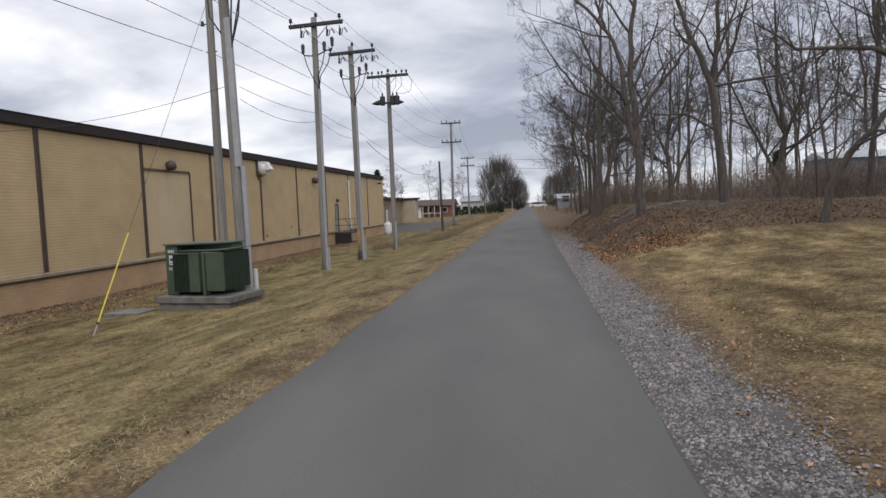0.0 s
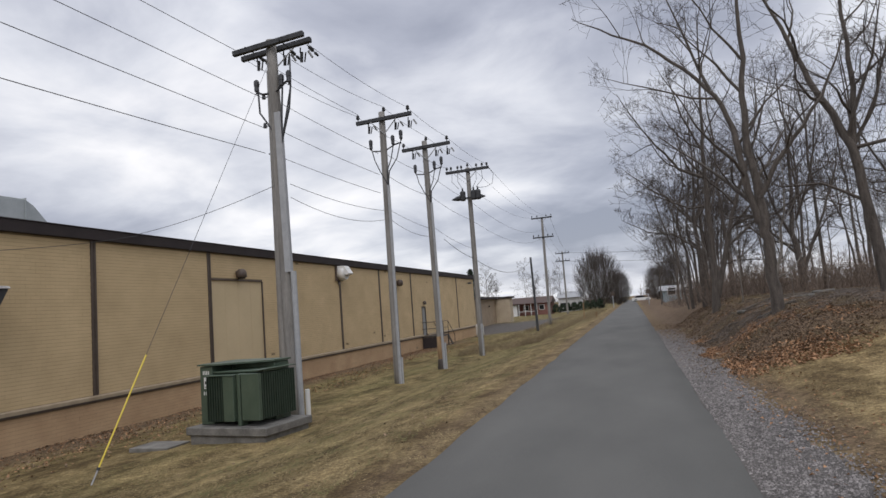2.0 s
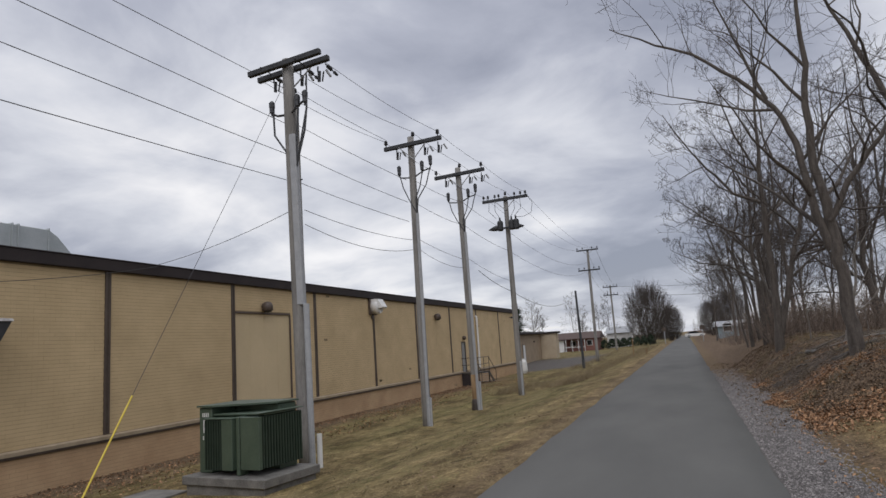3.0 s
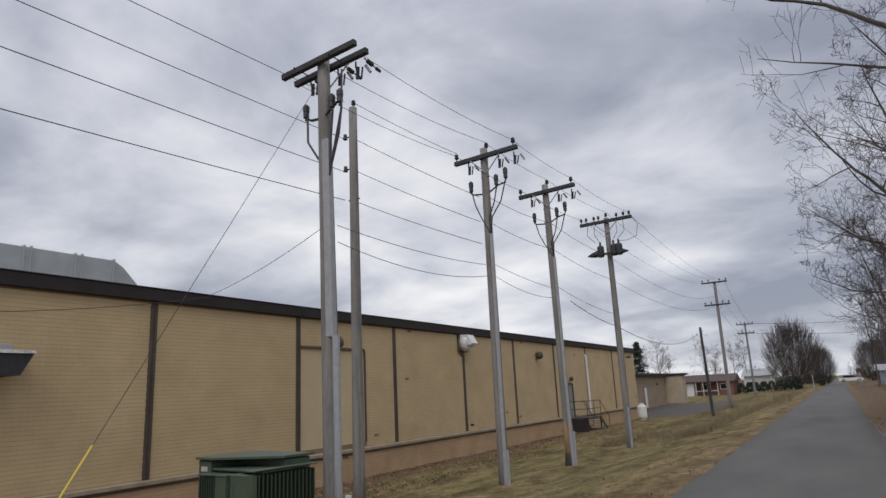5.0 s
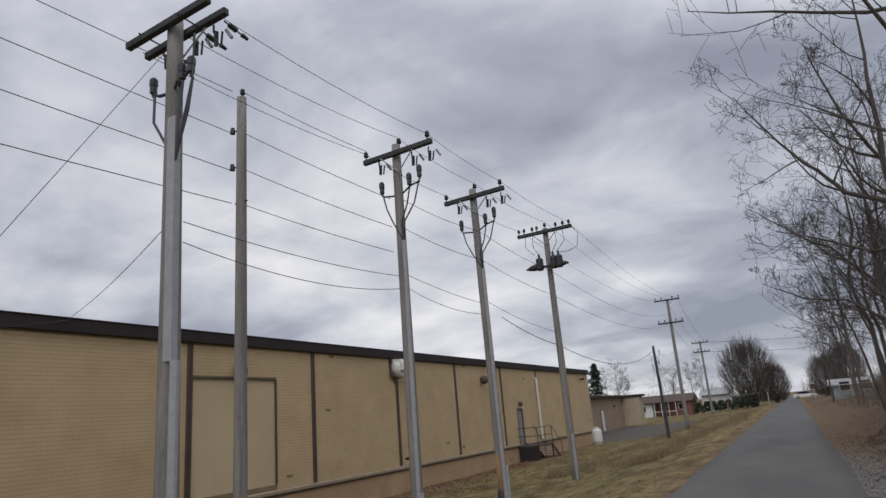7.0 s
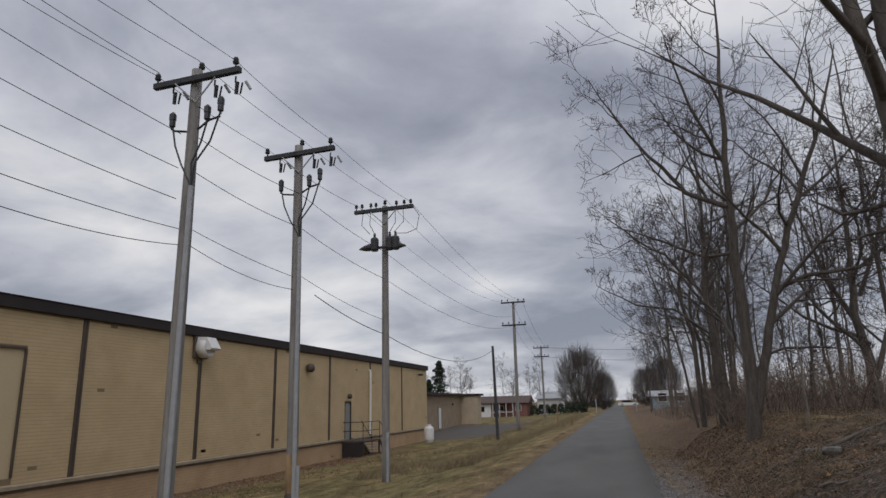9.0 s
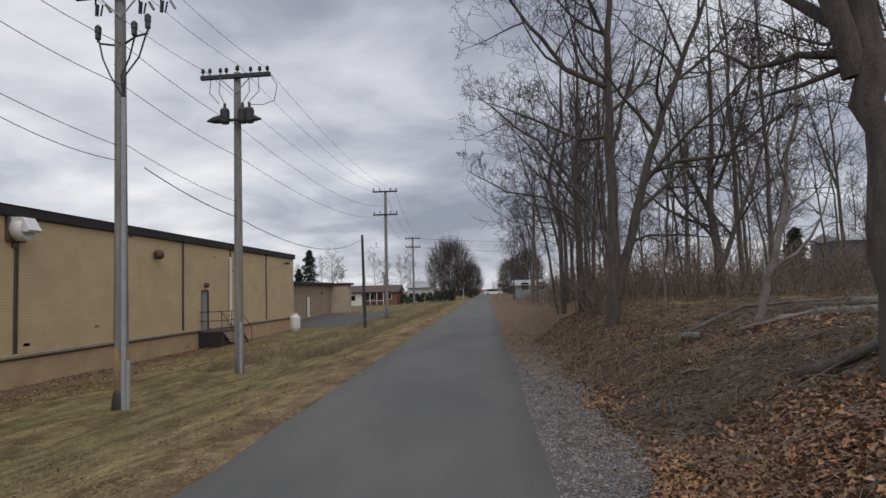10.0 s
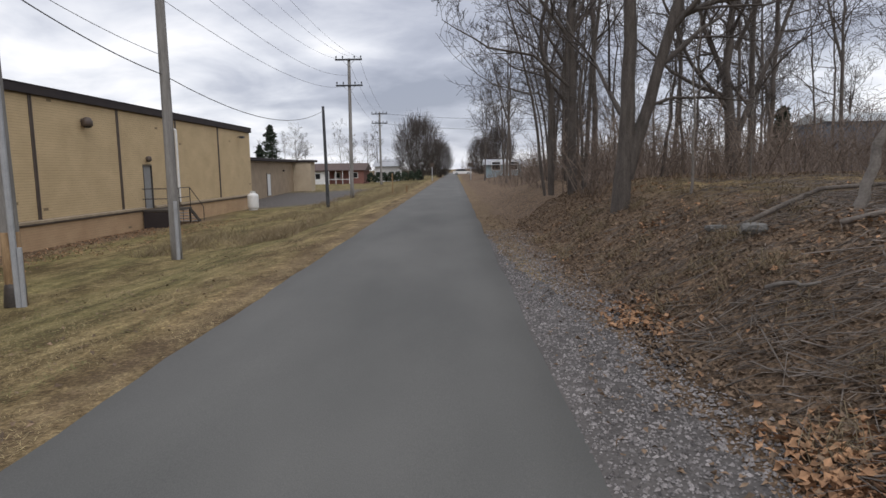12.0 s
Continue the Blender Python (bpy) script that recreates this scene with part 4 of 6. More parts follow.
wire((-7.8, 15.95, 4.75), (-7.95, 22.85, 4.98), 0.26, 0.008)
wire((-7.7, 22.85, 5.3), (-7.6, 27.2, 5.07), 0.06, 0.008)
wire((-7.7, 22.85, 4.95), (-7.6, 27.2, 4.73), 0.16, 0.008)
wire((-7.4, 27.2, 5.07), (-7.25, 33.2, 4.6), 0.1, 0.008)
wire((-7.05, 27.3, 4.56), (-7.25, 33.2, 4.1), 0.1, 0.014, "thick drooping service cable")
wire((-7.25, 33.2, 4.1), (-7.95, 57.9, 5.4), 0.9, 0.014, "thick drooping service cable")
wire((-8.5, 71.6, 10.9), (-10.2, 109, 9.6), 0.9, 0.012)
wire((-7.5, 71.6, 10.9), (-9.2, 109, 9.6), 0.9, 0.012)
wire((-8.5, 71.6, 8.7), (-10.2, 109, 8.3), 0.9, 0.012)
wire((-10.2, 109, 9.6), (20, 115, 9.2), 0.6, 0.02)
wire((-10.2, 109, 8.2), (22, 115, 7.6), 0.7, 0.02)
wire((-8.05, 15.9, 5.15), (WALL_X + 0.2, 18.6, 4.8), 0.12, 0.008, "thin service cable from pole to roof edge")
wire((WALL_X + 0.2, 18.6, 4.75), (WALL_X + 0.12, 4.0, 3.75), 0.55, 0.008, "thin cable drooping along brick wall")


def guy_wire():
    foot, head = Vector((-8.72, 10.4, gzf(-8.72, 10.4))), Vector((-8.15, 15.8, 8.35))
    d = (head - foot).normalized()
    t = thing("guy_wire", "steel guy wire with bright yellow plastic guard", "guy wire")
    part("cable", Builder().tube([foot - d * 0.1, head], 0.0055, 5), M_WIRE, t)
    part("guard", Builder().tube([foot + d * 0.28, foot + d * 2.4], 0.016, 8), M_YELLOW, t, "bright yellow plastic guard")
    part("anchor_rod", Builder().tube([foot - d * 0.2, foot + d * 0.3], 0.014, 6), M_CONDUIT, t)
    part("clamp", Builder().tube([foot + d * 0.24, foot + d * 0.29], 0.03, 8), M_BLACK, t)


guy_wire()


# ---- trees ----
def rand_perp(d, rng):
    v = Vector((rng.gauss(0, 1), rng.gauss(0, 1), rng.gauss(0, 1)))
    v -= d * v.dot(d)
    return v.normalized()


def grow(out, p, d, length, r, level, rng, top, dens, thin=0.0032):
    """One branch and all that springs from it."""
    n = (7, 5, 4, 3, 2)[level]
    pts, rad = [p], [r]
    step = length / n
    for k in range(n):
        d = (d + rand_perp(d, rng) * rng.uniform(0.08, 0.36) + Vector((0, 0, 0.06 if level < 3 else 0.03))).normalized()
        p = p + d * step
        pts.append(p)
        rad.append(max(r * (1 - 0.82 * (k + 1) / n), thin))
    out[0 if level <= 1 else 1].tube(pts, rad, (10, 6, 4, 3, 3)[level], False)
    if level < top:
        spawn(out, pts, rad, length, level, rng, top, dens, 0.28, thin)


def spawn(out, pts, rad, length, level, rng, top, dens, start=0.28, thin=0.0032):
    count = max(2, round((13, 8, 6, 4.4)[level] * dens * rng.uniform(0.8, 1.2)))
    for k in range(count):
        s = start + (1 - start) * (k + rng.random()) / count
        f = s * (len(pts) - 1)
        i = min(int(f), len(pts) - 2)
        q = pts[i].lerp(pts[i + 1], f - i)
        axis = (pts[i + 1] - pts[i]).normalized()
        side = rand_perp(axis, rng)
        a = radians(rng.uniform(36, 78))
        nd = (axis * math.cos(a) + side * math.sin(a) + Vector((0, 0, 0.18))).normalized()
        rr = rad[i] + (rad[i + 1] - rad[i]) * (f - i)
        nl = length * (1.2 - 0.6 * s) * rng.uniform(0.42, 0.74)
        grow(out, q, nd, nl, max(thin, min(rr * 0.6, 0.016 * nl + 0.003)), level + 1, rng, top, dens, thin)


def tree_meshes(seed, stems, top=4, dens=1.0, bark=None, girth=1.0, thin=0.0032):
    """stems: lists of (x, y, z, radius)."""
    rng = random.Random(seed)
    out = (Builder(), Builder())
    for st in stems:
        pts, rad = [], []
        for k in range(len(st) - 1):
            a, c = st[k], st[k + 1]
            for s in (0, 0.33, 0.67):
                j = min(0.02 + 0.012 * k, 0.05, 2.5 * a[3])
                off = Vector((rng.uniform(-j, j), rng.uniform(-j, j), 0)) if (k or s) else Vector((0, 0, 0))
                pts.append(Vector(a[:3]).lerp(Vector(c[:3]), s) + off)
                rad.append((a[3] + (c[3] - a[3]) * s) * girth)
        pts.append(Vector(st[-1][:3]))
        rad.append(st[-1][3] * girth)
        out[0].tube(pts, rad, 10, False)
        total = sum((pts[i + 1] - pts[i]).length for i in range(len(pts) - 1))
        spawn(out, pts, rad, min(total * 0.62, 5.5), 0, rng, top, dens, 0.34 if st[0][2] < 0.5 else 0.1, thin)
    meshes = []
    for b, name, m in ((out[0], "trunk", bark or M_BARK), (out[1], "crown", M_TWIG)):
        me = bpy.data.meshes.new(name)
        me.from_pydata(b.v, [], b.f)
        me.materials.append(m)
        me.polygons.foreach_set("use_smooth", [True] * len(me.polygons))
        meshes.append(me)
    return meshes


def plant(meshes, x, y, label, rz=0.0, s=1.0, group="bare woodland trees", sink=0.06, name="tree"):
    t = thing(name, label, "tree", (x, y, gzf(x, y) - sink), group, rz=rz)
    t.scale = (s, s, s)
    for me in meshes:
        part_ob = new(me.name.split(".")[0], me)
        part_ob.parent = t
    return t


def straight(h, r, rng, lean=0.05, fork=0.0):
    pts = []
    lx, ly = rng.uniform(-lean, lean), rng.uniform(-lean, lean)
    for k in range(6):
        s = k / 5
        pts.append((lx * h * s + rng.uniform(-0.08, 0.08) * (k > 0), ly * h * s + rng.uniform(-0.08, 0.08) * (k > 0), h * s, r * (1 - 0.8 * s)))
    st = [pts]
    if fork:
        b = pts[2]
        a = rng.uniform(0, 6.28)
        st.append([b, (b[0] + 0.6 * math.cos(a), b[1] + 0.6 * math.sin(a), b[2] + 0.17 * h, b[3] * 0.8), (b[0] + 1.6 * math.cos(a), b[1] + 1.6 * math.sin(a), b[2] + 0.55 * h, 0.02)])
    return st


BARE = "bare grey-brown winter tree standing in leaf litter"
# the tall forked tree beside the trail
fork_tree = tree_meshes(11, [
    [(0, 0, 0, 0.20), (0.1, 0, 1.67, 0.145), (0.13, 0, 3.35, 0.125), (0.08, 0, 4.9, 0.105), (0.22, 0, 6.8, 0.075), (0.4, 0.2, 9.0, 0.045), (0.5, 0.3, 11.2, 0.015)],
    [(0.05, 0, 5.05, 0.08), (-0.75, 0.1, 5.5, 0.065), (-1.2, 0.2, 6.2, 0.052), (-1.9, 0.3, 7.2, 0.035), (-2.7, 0.3, 8.8, 0.012)],
    [(0.1, 0, 4.0, 0.055), (-0.5, 0.1, 3.95, 0.045), (-1.3, 0.2, 4.4, 0.034), (-2.4, 0.3, 4.9, 0.012)],
    [(0.1, 0, 0.6, 0.14), (0.42, -0.05, 1.85, 0.115), (0.8, -0.1, 3.2, 0.10), (1.16, -0.2, 4.4, 0.085), (1.52, -0.3, 5.4, 0.068), (2.0, -0.4, 6.5, 0.048), (2.6, -0.4, 8.4, 0.015)],
    [(0.85, -0.1, 3.15, 0.065), (1.36, -0.2, 3.35, 0.058), (2.26, -0.4, 3.4, 0.046), (2.86, -0.5, 3.8, 0.034), (4.0, -0.7, 4.6, 0.012)],
    [(0.4, 0, 1.75, 0.042), (0.8, -0.1, 1.88, 0.034), (1.5, -0.3, 1.85, 0.024), (2.1, -0.3, 1.75, 0.01)],
    [(0.16, 0, 6.0, 0.055), (-0.5, -0.3, 7.4, 0.042), (-0.9, -0.4, 9.4, 0.012)],
    [(1.3, -0.2, 4.9, 0.05), (2.2, 0.1, 5.6, 0.038), (3.4, 0.3, 6.9, 0.012)]], 4, 0.66, None, 0.8, 0.0045)
plant(fork_tree, 3.22, 26.7, "tall bare tree with two stems forking from base")
near_tree = tree_meshes(27, [
    [(0, 0, 0, 0.18), (-0.02, 0.02, 0.9, 0.15), (-0.05, 0.03, 1.8, 0.14), (-0.08, 0.05, 2.4, 0.13), (-0.2, 0.1, 3.6, 0.11), (-0.2, 0.1, 4.9, 0.09), (-0.1, 0.1, 6.3, 0.07), (-0.1, 0.1, 8.1, 0.04), (0, 0.2, 10.8, 0.012)],
    [(-0.15, 0.08, 2.2, 0.11), (-0.3, 0.1, 3.0, 0.10), (-0.45, 0.15, 4.6, 0.078), (-0.8, 0.2, 5.5, 0.064), (-1.4, 0.3, 6.3, 0.05), (-2.3, 0.45, 7.2, 0.038), (-3.4, 0.6, 7.9, 0.024), (-4.1, 0.7, 8.4, 0.01)],
    [(-0.9, 0.2, 5.7, 0.048), (-1.3, 0.3, 7.0, 0.034), (-1.8, 0.4, 8.9, 0.01)],
    [(-0.1, 0.03, 2.8, 0.085), (0.35, 0, 3.6, 0.07), (1.0, -0.1, 4.4, 0.052), (1.6, -0.2, 5.3, 0.034), (2.2, -0.3, 6.9, 0.01)],
    [(-0.2, 0.12, 2.38, 0.045), (-0.45, 0.28, 2.45, 0.032), (-0.72, 0.45, 2.42, 0.023), (-0.98, 0.6, 2.65, 0.008)],
    [(-0.15, 0.1, 2.3, 0.034), (-0.45, 0.26, 2.2, 0.022), (-0.85, 0.48, 2.15, 0.007)]], 4, 0.52, None, 0.85, 0.0036)
plant(near_tree, 3.58, 18.12, "stout bare tree near trail with limbs reaching over it")
v_tree = tree_meshes(13, [
    [(0, 0, 0, 0.22), (-0.15, 0.05, 2.1, 0.17), (-0.36, 0.1, 3.95, 0.15), (-0.85, 0.25, 5.4, 0.11), (-1.4, 0.4, 6.9, 0.08), (-2.0, 0.5, 9.0, 0.035), (-2.3, 0.6, 11.2, 0.012)],
    [(-0.33, 0.1, 3.95, 0.12), (-0.17, 0.05, 5.5, 0.09), (-0.17, 0.05, 6.7, 0.07), (-0.1, 0.1, 9.3, 0.035), (0, 0.1, 11.6, 0.012)],
    [(-0.28, 0.08, 4.0, 0.07), (0.2, -0.05, 4.9, 0.055), (0.6, -0.2, 6.3, 0.04), (1.0, -0.3, 8.6, 0.012)],
    [(-0.25, 0.08, 2.5, 0.06), (-1.1, 0.3, 3.1, 0.045), (-2.0, 0.55, 3.15, 0.027), (-2.9, 0.7, 3.6, 0.01)],
    [(-0.3, 0.05, 3.9, 0.07), (0.7, -0.2, 4.0, 0.058), (1.66, -0.5, 4.05, 0.048), (2.6, -0.7, 4.6, 0.034), (3.6, -1.0, 4.9, 0.01)]], 4, 0.52, None, 0.75, 0.0045)
plant(v_tree, 6.57, 20.2, "tall bare tree with wide V fork")
clump = tree_meshes(18, [
    [(0, 0, 0, 0.15), (-0.02, 0, 2.9, 0.115), (-0.1, 0, 4.1, 0.095), (0.1, 0.1, 5.6, 0.07), (0.2, 0.2, 9.6, 0.014)],
    [(-0.1, 0, 3.8, 0.065), (-1.1, 0, 5.1, 0.05), (-1.8, 0.1, 5.6, 0.038), (-3.0, 0.2, 6.8, 0.012)],
    [(-0.05, 0, 2.6, 0.05), (-1.0, -0.1, 3.4, 0.04), (-2.1, -0.1, 3.6, 0.03), (-3.2, 0, 4.3, 0.01)],
    [(-0.5, 0.2, 0, 0.10), (-0.55, 0.2, 2.6, 0.08), (-0.8, 0.2, 4.2, 0.06), (-0.4, 0.3, 5.6, 0.05), (-0.3, 0.4, 8.4, 0.012)],
    [(0.35, 0.3, 0, 0.08), (0.5, 0.4, 3.0, 0.06), (0.9, 0.5, 5.8, 0.04), (1.1, 0.5, 8.2, 0.01)],
    [(-0.7, -0.1, 0, 0.05), (-1.0, -0.1, 2.4, 0.04), (-1.5, 0, 4.4, 0.025), (-1.9, 0, 5.8, 0.01)],
    [(0.2, -0.3, 0, 0.045), (0.1, -0.4, 2.4, 0.036), (0.3, -0.4, 5.2, 0.012)]], 4, 0.56, None, 0.8, 0.005)
plant(clump, 3.4, 32.0, "clump of bare trunks arching towards the trail")
plant(clump, 4.2, 37.3, "clump of bare trunks arching towards the trail", 25, 1.0)
plant(clump, 5.0, 42.5, "clump of bare trunks arching towards the trail", -30, 1.05)
spread = tree_meshes(15, [
    [(0, 0, 0, 0.17), (-0.06, 0, 1.3, 0.15), (-0.2, 0, 2.7, 0.12), (0, 0.2, 4.5, 0.085), (0.1, 0.2, 9.4, 0.014)],
    [(0.02, 0, 0.8, 0.09), (0.55, 0.1, 2.1, 0.075), (1.15, 0.2, 3.4, 0.055), (1.9, 0.4, 5.4, 0.035), (2.5, 0.5, 7.6, 0.012)],
    [(-0.15, 0, 2.35, 0.08), (-0.7, 0.2, 3.75, 0.065), (-1.0, 0.3, 5.1, 0.045), (-1.5, 0.4, 7.8, 0.012)],
    [(-0.1, 0, 1.7, 0.06), (-1.1, -0.2, 2.8, 0.048), (-1.9, -0.3, 4.3, 0.035), (-2.4, -0.3, 6.4, 0.012)],
    [(0.0, 0, 3.2, 0.07), (0.6, -0.4, 4.8, 0.055), (1.0, -0.7, 6.8, 0.035), (1.2, -0.8, 9.0, 0.012)]], 4, 0.6, None, 0.9, 0.0055)
plant(spread, 7.5, 32.5, "broad bare tree with many ascending limbs")
plant(spread, 9.9, 24.8, "broad bare tree with many ascending limbs", 150, 0.95)
plant(spread, 12.0, 19.0, "broad bare tree at lawn edge", 60, 0.95)
leaner = tree_meshes(16, [
    [(0, 0, 0, 0.25), (-0.35, 0, 2.2, 0.2), (-1.0, 0, 4.6, 0.16), (-2.1, 0, 7.0, 0.1), (-3.0, 0, 10.0, 0.02)],
    [(-0.6, 0, 3.2, 0.09), (-1.9, 0.2, 3.9, 0.07), (-3.4, 0.3, 4.0, 0.04), (-4.6, 0.4, 4.9, 0.012)]], 4, 0.7, None, 0.8, 0.004)
plant(leaner, 9.7, 13.6, "dark bare tree leaning over the lawn")
slanted = tree_meshes(19, [
    [(0, 0, 0, 0.15), (0.12, -0.05, 0.85, 0.125), (0.45, -0.2, 1.6, 0.115), (0.87, -0.35, 2.1, 0.10), (1.5, -0.5, 3.0, 0.08), (2.0, -0.6, 4.8, 0.05), (2.2, -0.6, 7.0, 0.012)],
    [(0.14, -0.05, 0.9, 0.06), (-0.05, 0, 2.0, 0.05), (-0.1, 0.1, 3.4, 0.035), (-0.3, 0.1, 5.2, 0.01)],
    [(0.75, -0.3, 1.95, 0.06), (0.7, -0.3, 3.2, 0.045), (0.5, -0.2, 5.2, 0.012)]], 4, 0.66, None, 0.66, 0.004)
plant(slanted, 7.0, 14.2, "crooked bare tree slanting up from lawn edge")
pale = tree_meshes(17, [[(0, 0, 0, 0.06), (0.05, 0, 0.3, 0.048), (0.22, 0, 0.85, 0.042), (0.5, 0.05, 1.8, 0.032), (0.68, 0.1, 3.2, 0.02), (0.75, 0.1, 4.8, 0.008)]], 3, 0.6, M_PALEBARK, 1.0)
plant(pale, 4.15, 21.9, "slender pale-barked sapling leaning from brushy bank")
sapling = tree_meshes(20, [[(0, 0, 0, 0.022), (0.02, 0, 0.8, 0.018), (0.0, 0.02, 1.7, 0.013), (0.05, 0, 2.6, 0.005)]], 2, 0.5, M_PALEBARK, 1.0)
plant(sapling, 3.95, 25.5, "thin pale sapling on brushy bank")
plant(sapling, 6.2, 28.5, "thin pale sapling on brushy bank", 80, 0.8)
plant(sapling, 8.6, 27.0, "thin pale sapling on brushy bank", 200, 0.9)

rng = random.Random(77)
kinds = [tree_meshes(30 + k, straight(rng.uniform(10, 13), rng.uniform(0.12, 0.19), rng, 0.06, k % 2), 4, 0.48, None, 0.62, 0.0045) for k in range(5)]
plain = [tree_meshes(60 + k, straight(rng.uniform(9, 12), rng.uniform(0.12, 0.18), rng, 0.05, k % 2), 3, 0.8, None, 0.7, 0.012) for k in range(3)]
slim = [tree_meshes(40 + k, straight(rng.uniform(7, 10), rng.uniform(0.05, 0.08), rng, 0.08, k % 2), 4, 0.52, None, 0.8, 0.0045) for k in range(4)]
spots = [(3.2, 26.7), (3.45, 18.15), (6.57, 20.2), (7.5, 32.5), (3.4, 32.0), (4.2, 37.3), (5.0, 42.5), (9.9, 24.8), (12, 19)]
made = 0
tries = 0
while made < 43 and tries < 4000:
    tries += 1
    y = 21 + 62 * rng.random() ** 1.25
    x = rng.uniform(3.6 + 0.03 * max(0, y - 40), 11 + 0.45 * (y - 18))
    if y < 30 and x < 9.5:
        continue
    if any((x - a) ** 2 + (y - c) ** 2 < 2.4 for a, c in spots):
        continue
    spots.append((x, y))
    src = rng.choice(kinds) if made % 5 < 2 else rng.choice(slim)
    if y > 52:
        src = rng.choice(plain)
    plant(src, x, y, BARE if made % 5 < 2 else "slim bare understorey tree among brush", rng.uniform(0, 360), rng.uniform(0.8, 1.15))
    made += 1
for x, y in ((12.5, 17.0), (15.5, 20.5), (14, 24.5), (19, 23), (18, 18), (23, 25), (11.5, 21.5), (26, 21)):
    plant(kinds[int(x) % 5], x, y, BARE, x * 70, 1.0)
for x, y, s in ((4.5, 66, 1.0), (5.5, 74, 1.1), (6.0, 88, 1.1), (4.4, 96, 1.0), (7.0, 104, 1.2), (3.6, 82, 0.8)):
    plant(plain[int(y) % 3] if y > 80 else kinds[int(y) % 5], x, y, "bare roadside tree in the distance", y * 30, s)


# ---- far trees ----
def sticks_mesh(name, items, material, n=4):
    """items: arrays of start, end and radius; thin tapered bars."""
    p0, p1, r = (np.asarray(a, float) for a in items)
    d = p1 - p0
    d /= np.linalg.norm(d, axis=1)[:, None]
    ref = np.where(np.abs(d[:, 2:3]) > 0.8, [[1.0, 0, 0]], [[0, 0, 1.0]])
    u = np.cross(d, ref)
    u /= np.linalg.norm(u, axis=1)[:, None]
    w = np.cross(d, u)
    rings = []
    for p, f in ((p0, 1.0), (p1, 0.45)):
        for j in range(n):
            a = 2 * math.pi * j / n
            rings.append(p + (u * math.cos(a) + w * math.sin(a)) * (r * f)[:, None])
    v = np.stack(rings, 1)
    q = np.array([(j, (j + 1) % n, n + (j + 1) % n, n + j) for j in range(n)])
    f = (np.arange(len(p0))[:, None, None] * 2 * n + q[None]).reshape(-1, 4)
    return raw_mesh(name, v.reshape(-1, 3), f, material)


def shrub_crown(seed, count, width, height, base):
    """A dense egg of rising bare shoots, on a fan of stout stems."""
    g = np.random.default_rng(seed)
    a, u, q = g.uniform(0, 2 * math.pi, count), g.uniform(-0.86, 0.97, count), g.random(count) ** 0.42
    w = np.sqrt(1 - u * u) * (1 + 0.16 * np.sin(3 * a + seed) + 0.1 * np.sin(7 * a)) * q
    mid = np.stack([width * w * np.cos(a), width * w * np.sin(a), base + height * (1 + u * (0.8 + 0.2 * q))], -1)
    out = mid - [0, 0, base + 0.3 * height]
    out /= np.linalg.norm(out, axis=1)[:, None]
    d = out + g.normal(0, 0.3, (count, 3)) + [0, 0, 0.55]
    ln = g.uniform(0.6, 2.3, count)[:, None]
    me = sticks_mesh("crown", (mid - d * ln * 0.5, mid + d * ln * 0.5, g.uniform(0.012, 0.026, count)), M_TWIG, 3)
    b = Builder()
    for k in range(9):
        t = k * 0.7 + 0.2
        r = width * (0.35 + 0.45 * (k % 3) / 2)
        b.tube([(0.25 * math.cos(t), 0.25 * math.sin(t), 0), (r * 0.5 * math.cos(t), r * 0.5 * math.sin(t), base + height * 0.5), (r * math.cos(t), r * math.sin(t), base + height * 1.3)], [0.13, 0.09, 0.03], 6, False)
    return [b.mesh("trunk", M_BARK), me]


round_tree = shrub_crown(3, 3600, 4.6, 5.6, 0.5)
round_label = "round dense bare tree in the distance"
plant(round_tree, -5.9, 133, round_label, 0, 1.0, "distant trees", 0.5)
plant(round_tree, -2.4, 139, round_label, 77, 0.62, "distant trees", 0.5)
plant(round_tree, 5.2, 131, round_label, 140, 0.58, "distant trees", 0.5)
plant(round_tree, 8.8, 136, round_label, 200, 0.75, "distant trees", 0.5)
for k in range(17):
    plant(plain[k % 3], -70 + 3.7 * k + rng.uniform(-1, 1), 150 + rng.uniform(-8, 14), "bare tree in the far tree line", rng.uniform(0, 360), rng.uniform(0.75, 1.1), "distant trees")


def pine(x, y, h):
    t = thing("pine_tree", "dark green pine behind low brick annex", "tree", (x, y, gzf(x, y) - 0.1), "distant trees")
    part("trunk", Builder().tube([(0, 0, 0), (0.1, 0, h * 0.5), (0, 0, h)], [0.2, 0.14, 0.03], 8), M_BARK, t)
    r2 = random.Random(5)
    v, f = [], []
    for _ in range(2600):
        s = r2.random() ** 0.8
        z = h * (0.22 + 0.78 * s)
        w = (1 - s) ** 0.5 * 0.25 * h * (0.5 + 0.5 * math.sin(z * 2.6) ** 2)
        a, q = r2.uniform(0, 6.28), r2.random() ** 0.5
        c = Vector((w * q * math.cos(a), w * q * math.sin(a), z + r2.uniform(-0.15, 0.15)))
        k = len(v)
        for _ in range(3):
            v.append(c + Vector((r2.uniform(-0.3, 0.3), r2.uniform(-0.3, 0.3), r2.uniform(-0.12, 0.2))))
        f.append((k, k + 1, k + 2))
    o = new("crown", raw_mesh("crown", [tuple(p) for p in v], f, M_NEEDLE))
    o.parent = t


pine(-27, 112, 9.2)
pine(-30.5, 118, 6.5)
pine(22.6, 60, 4.4)


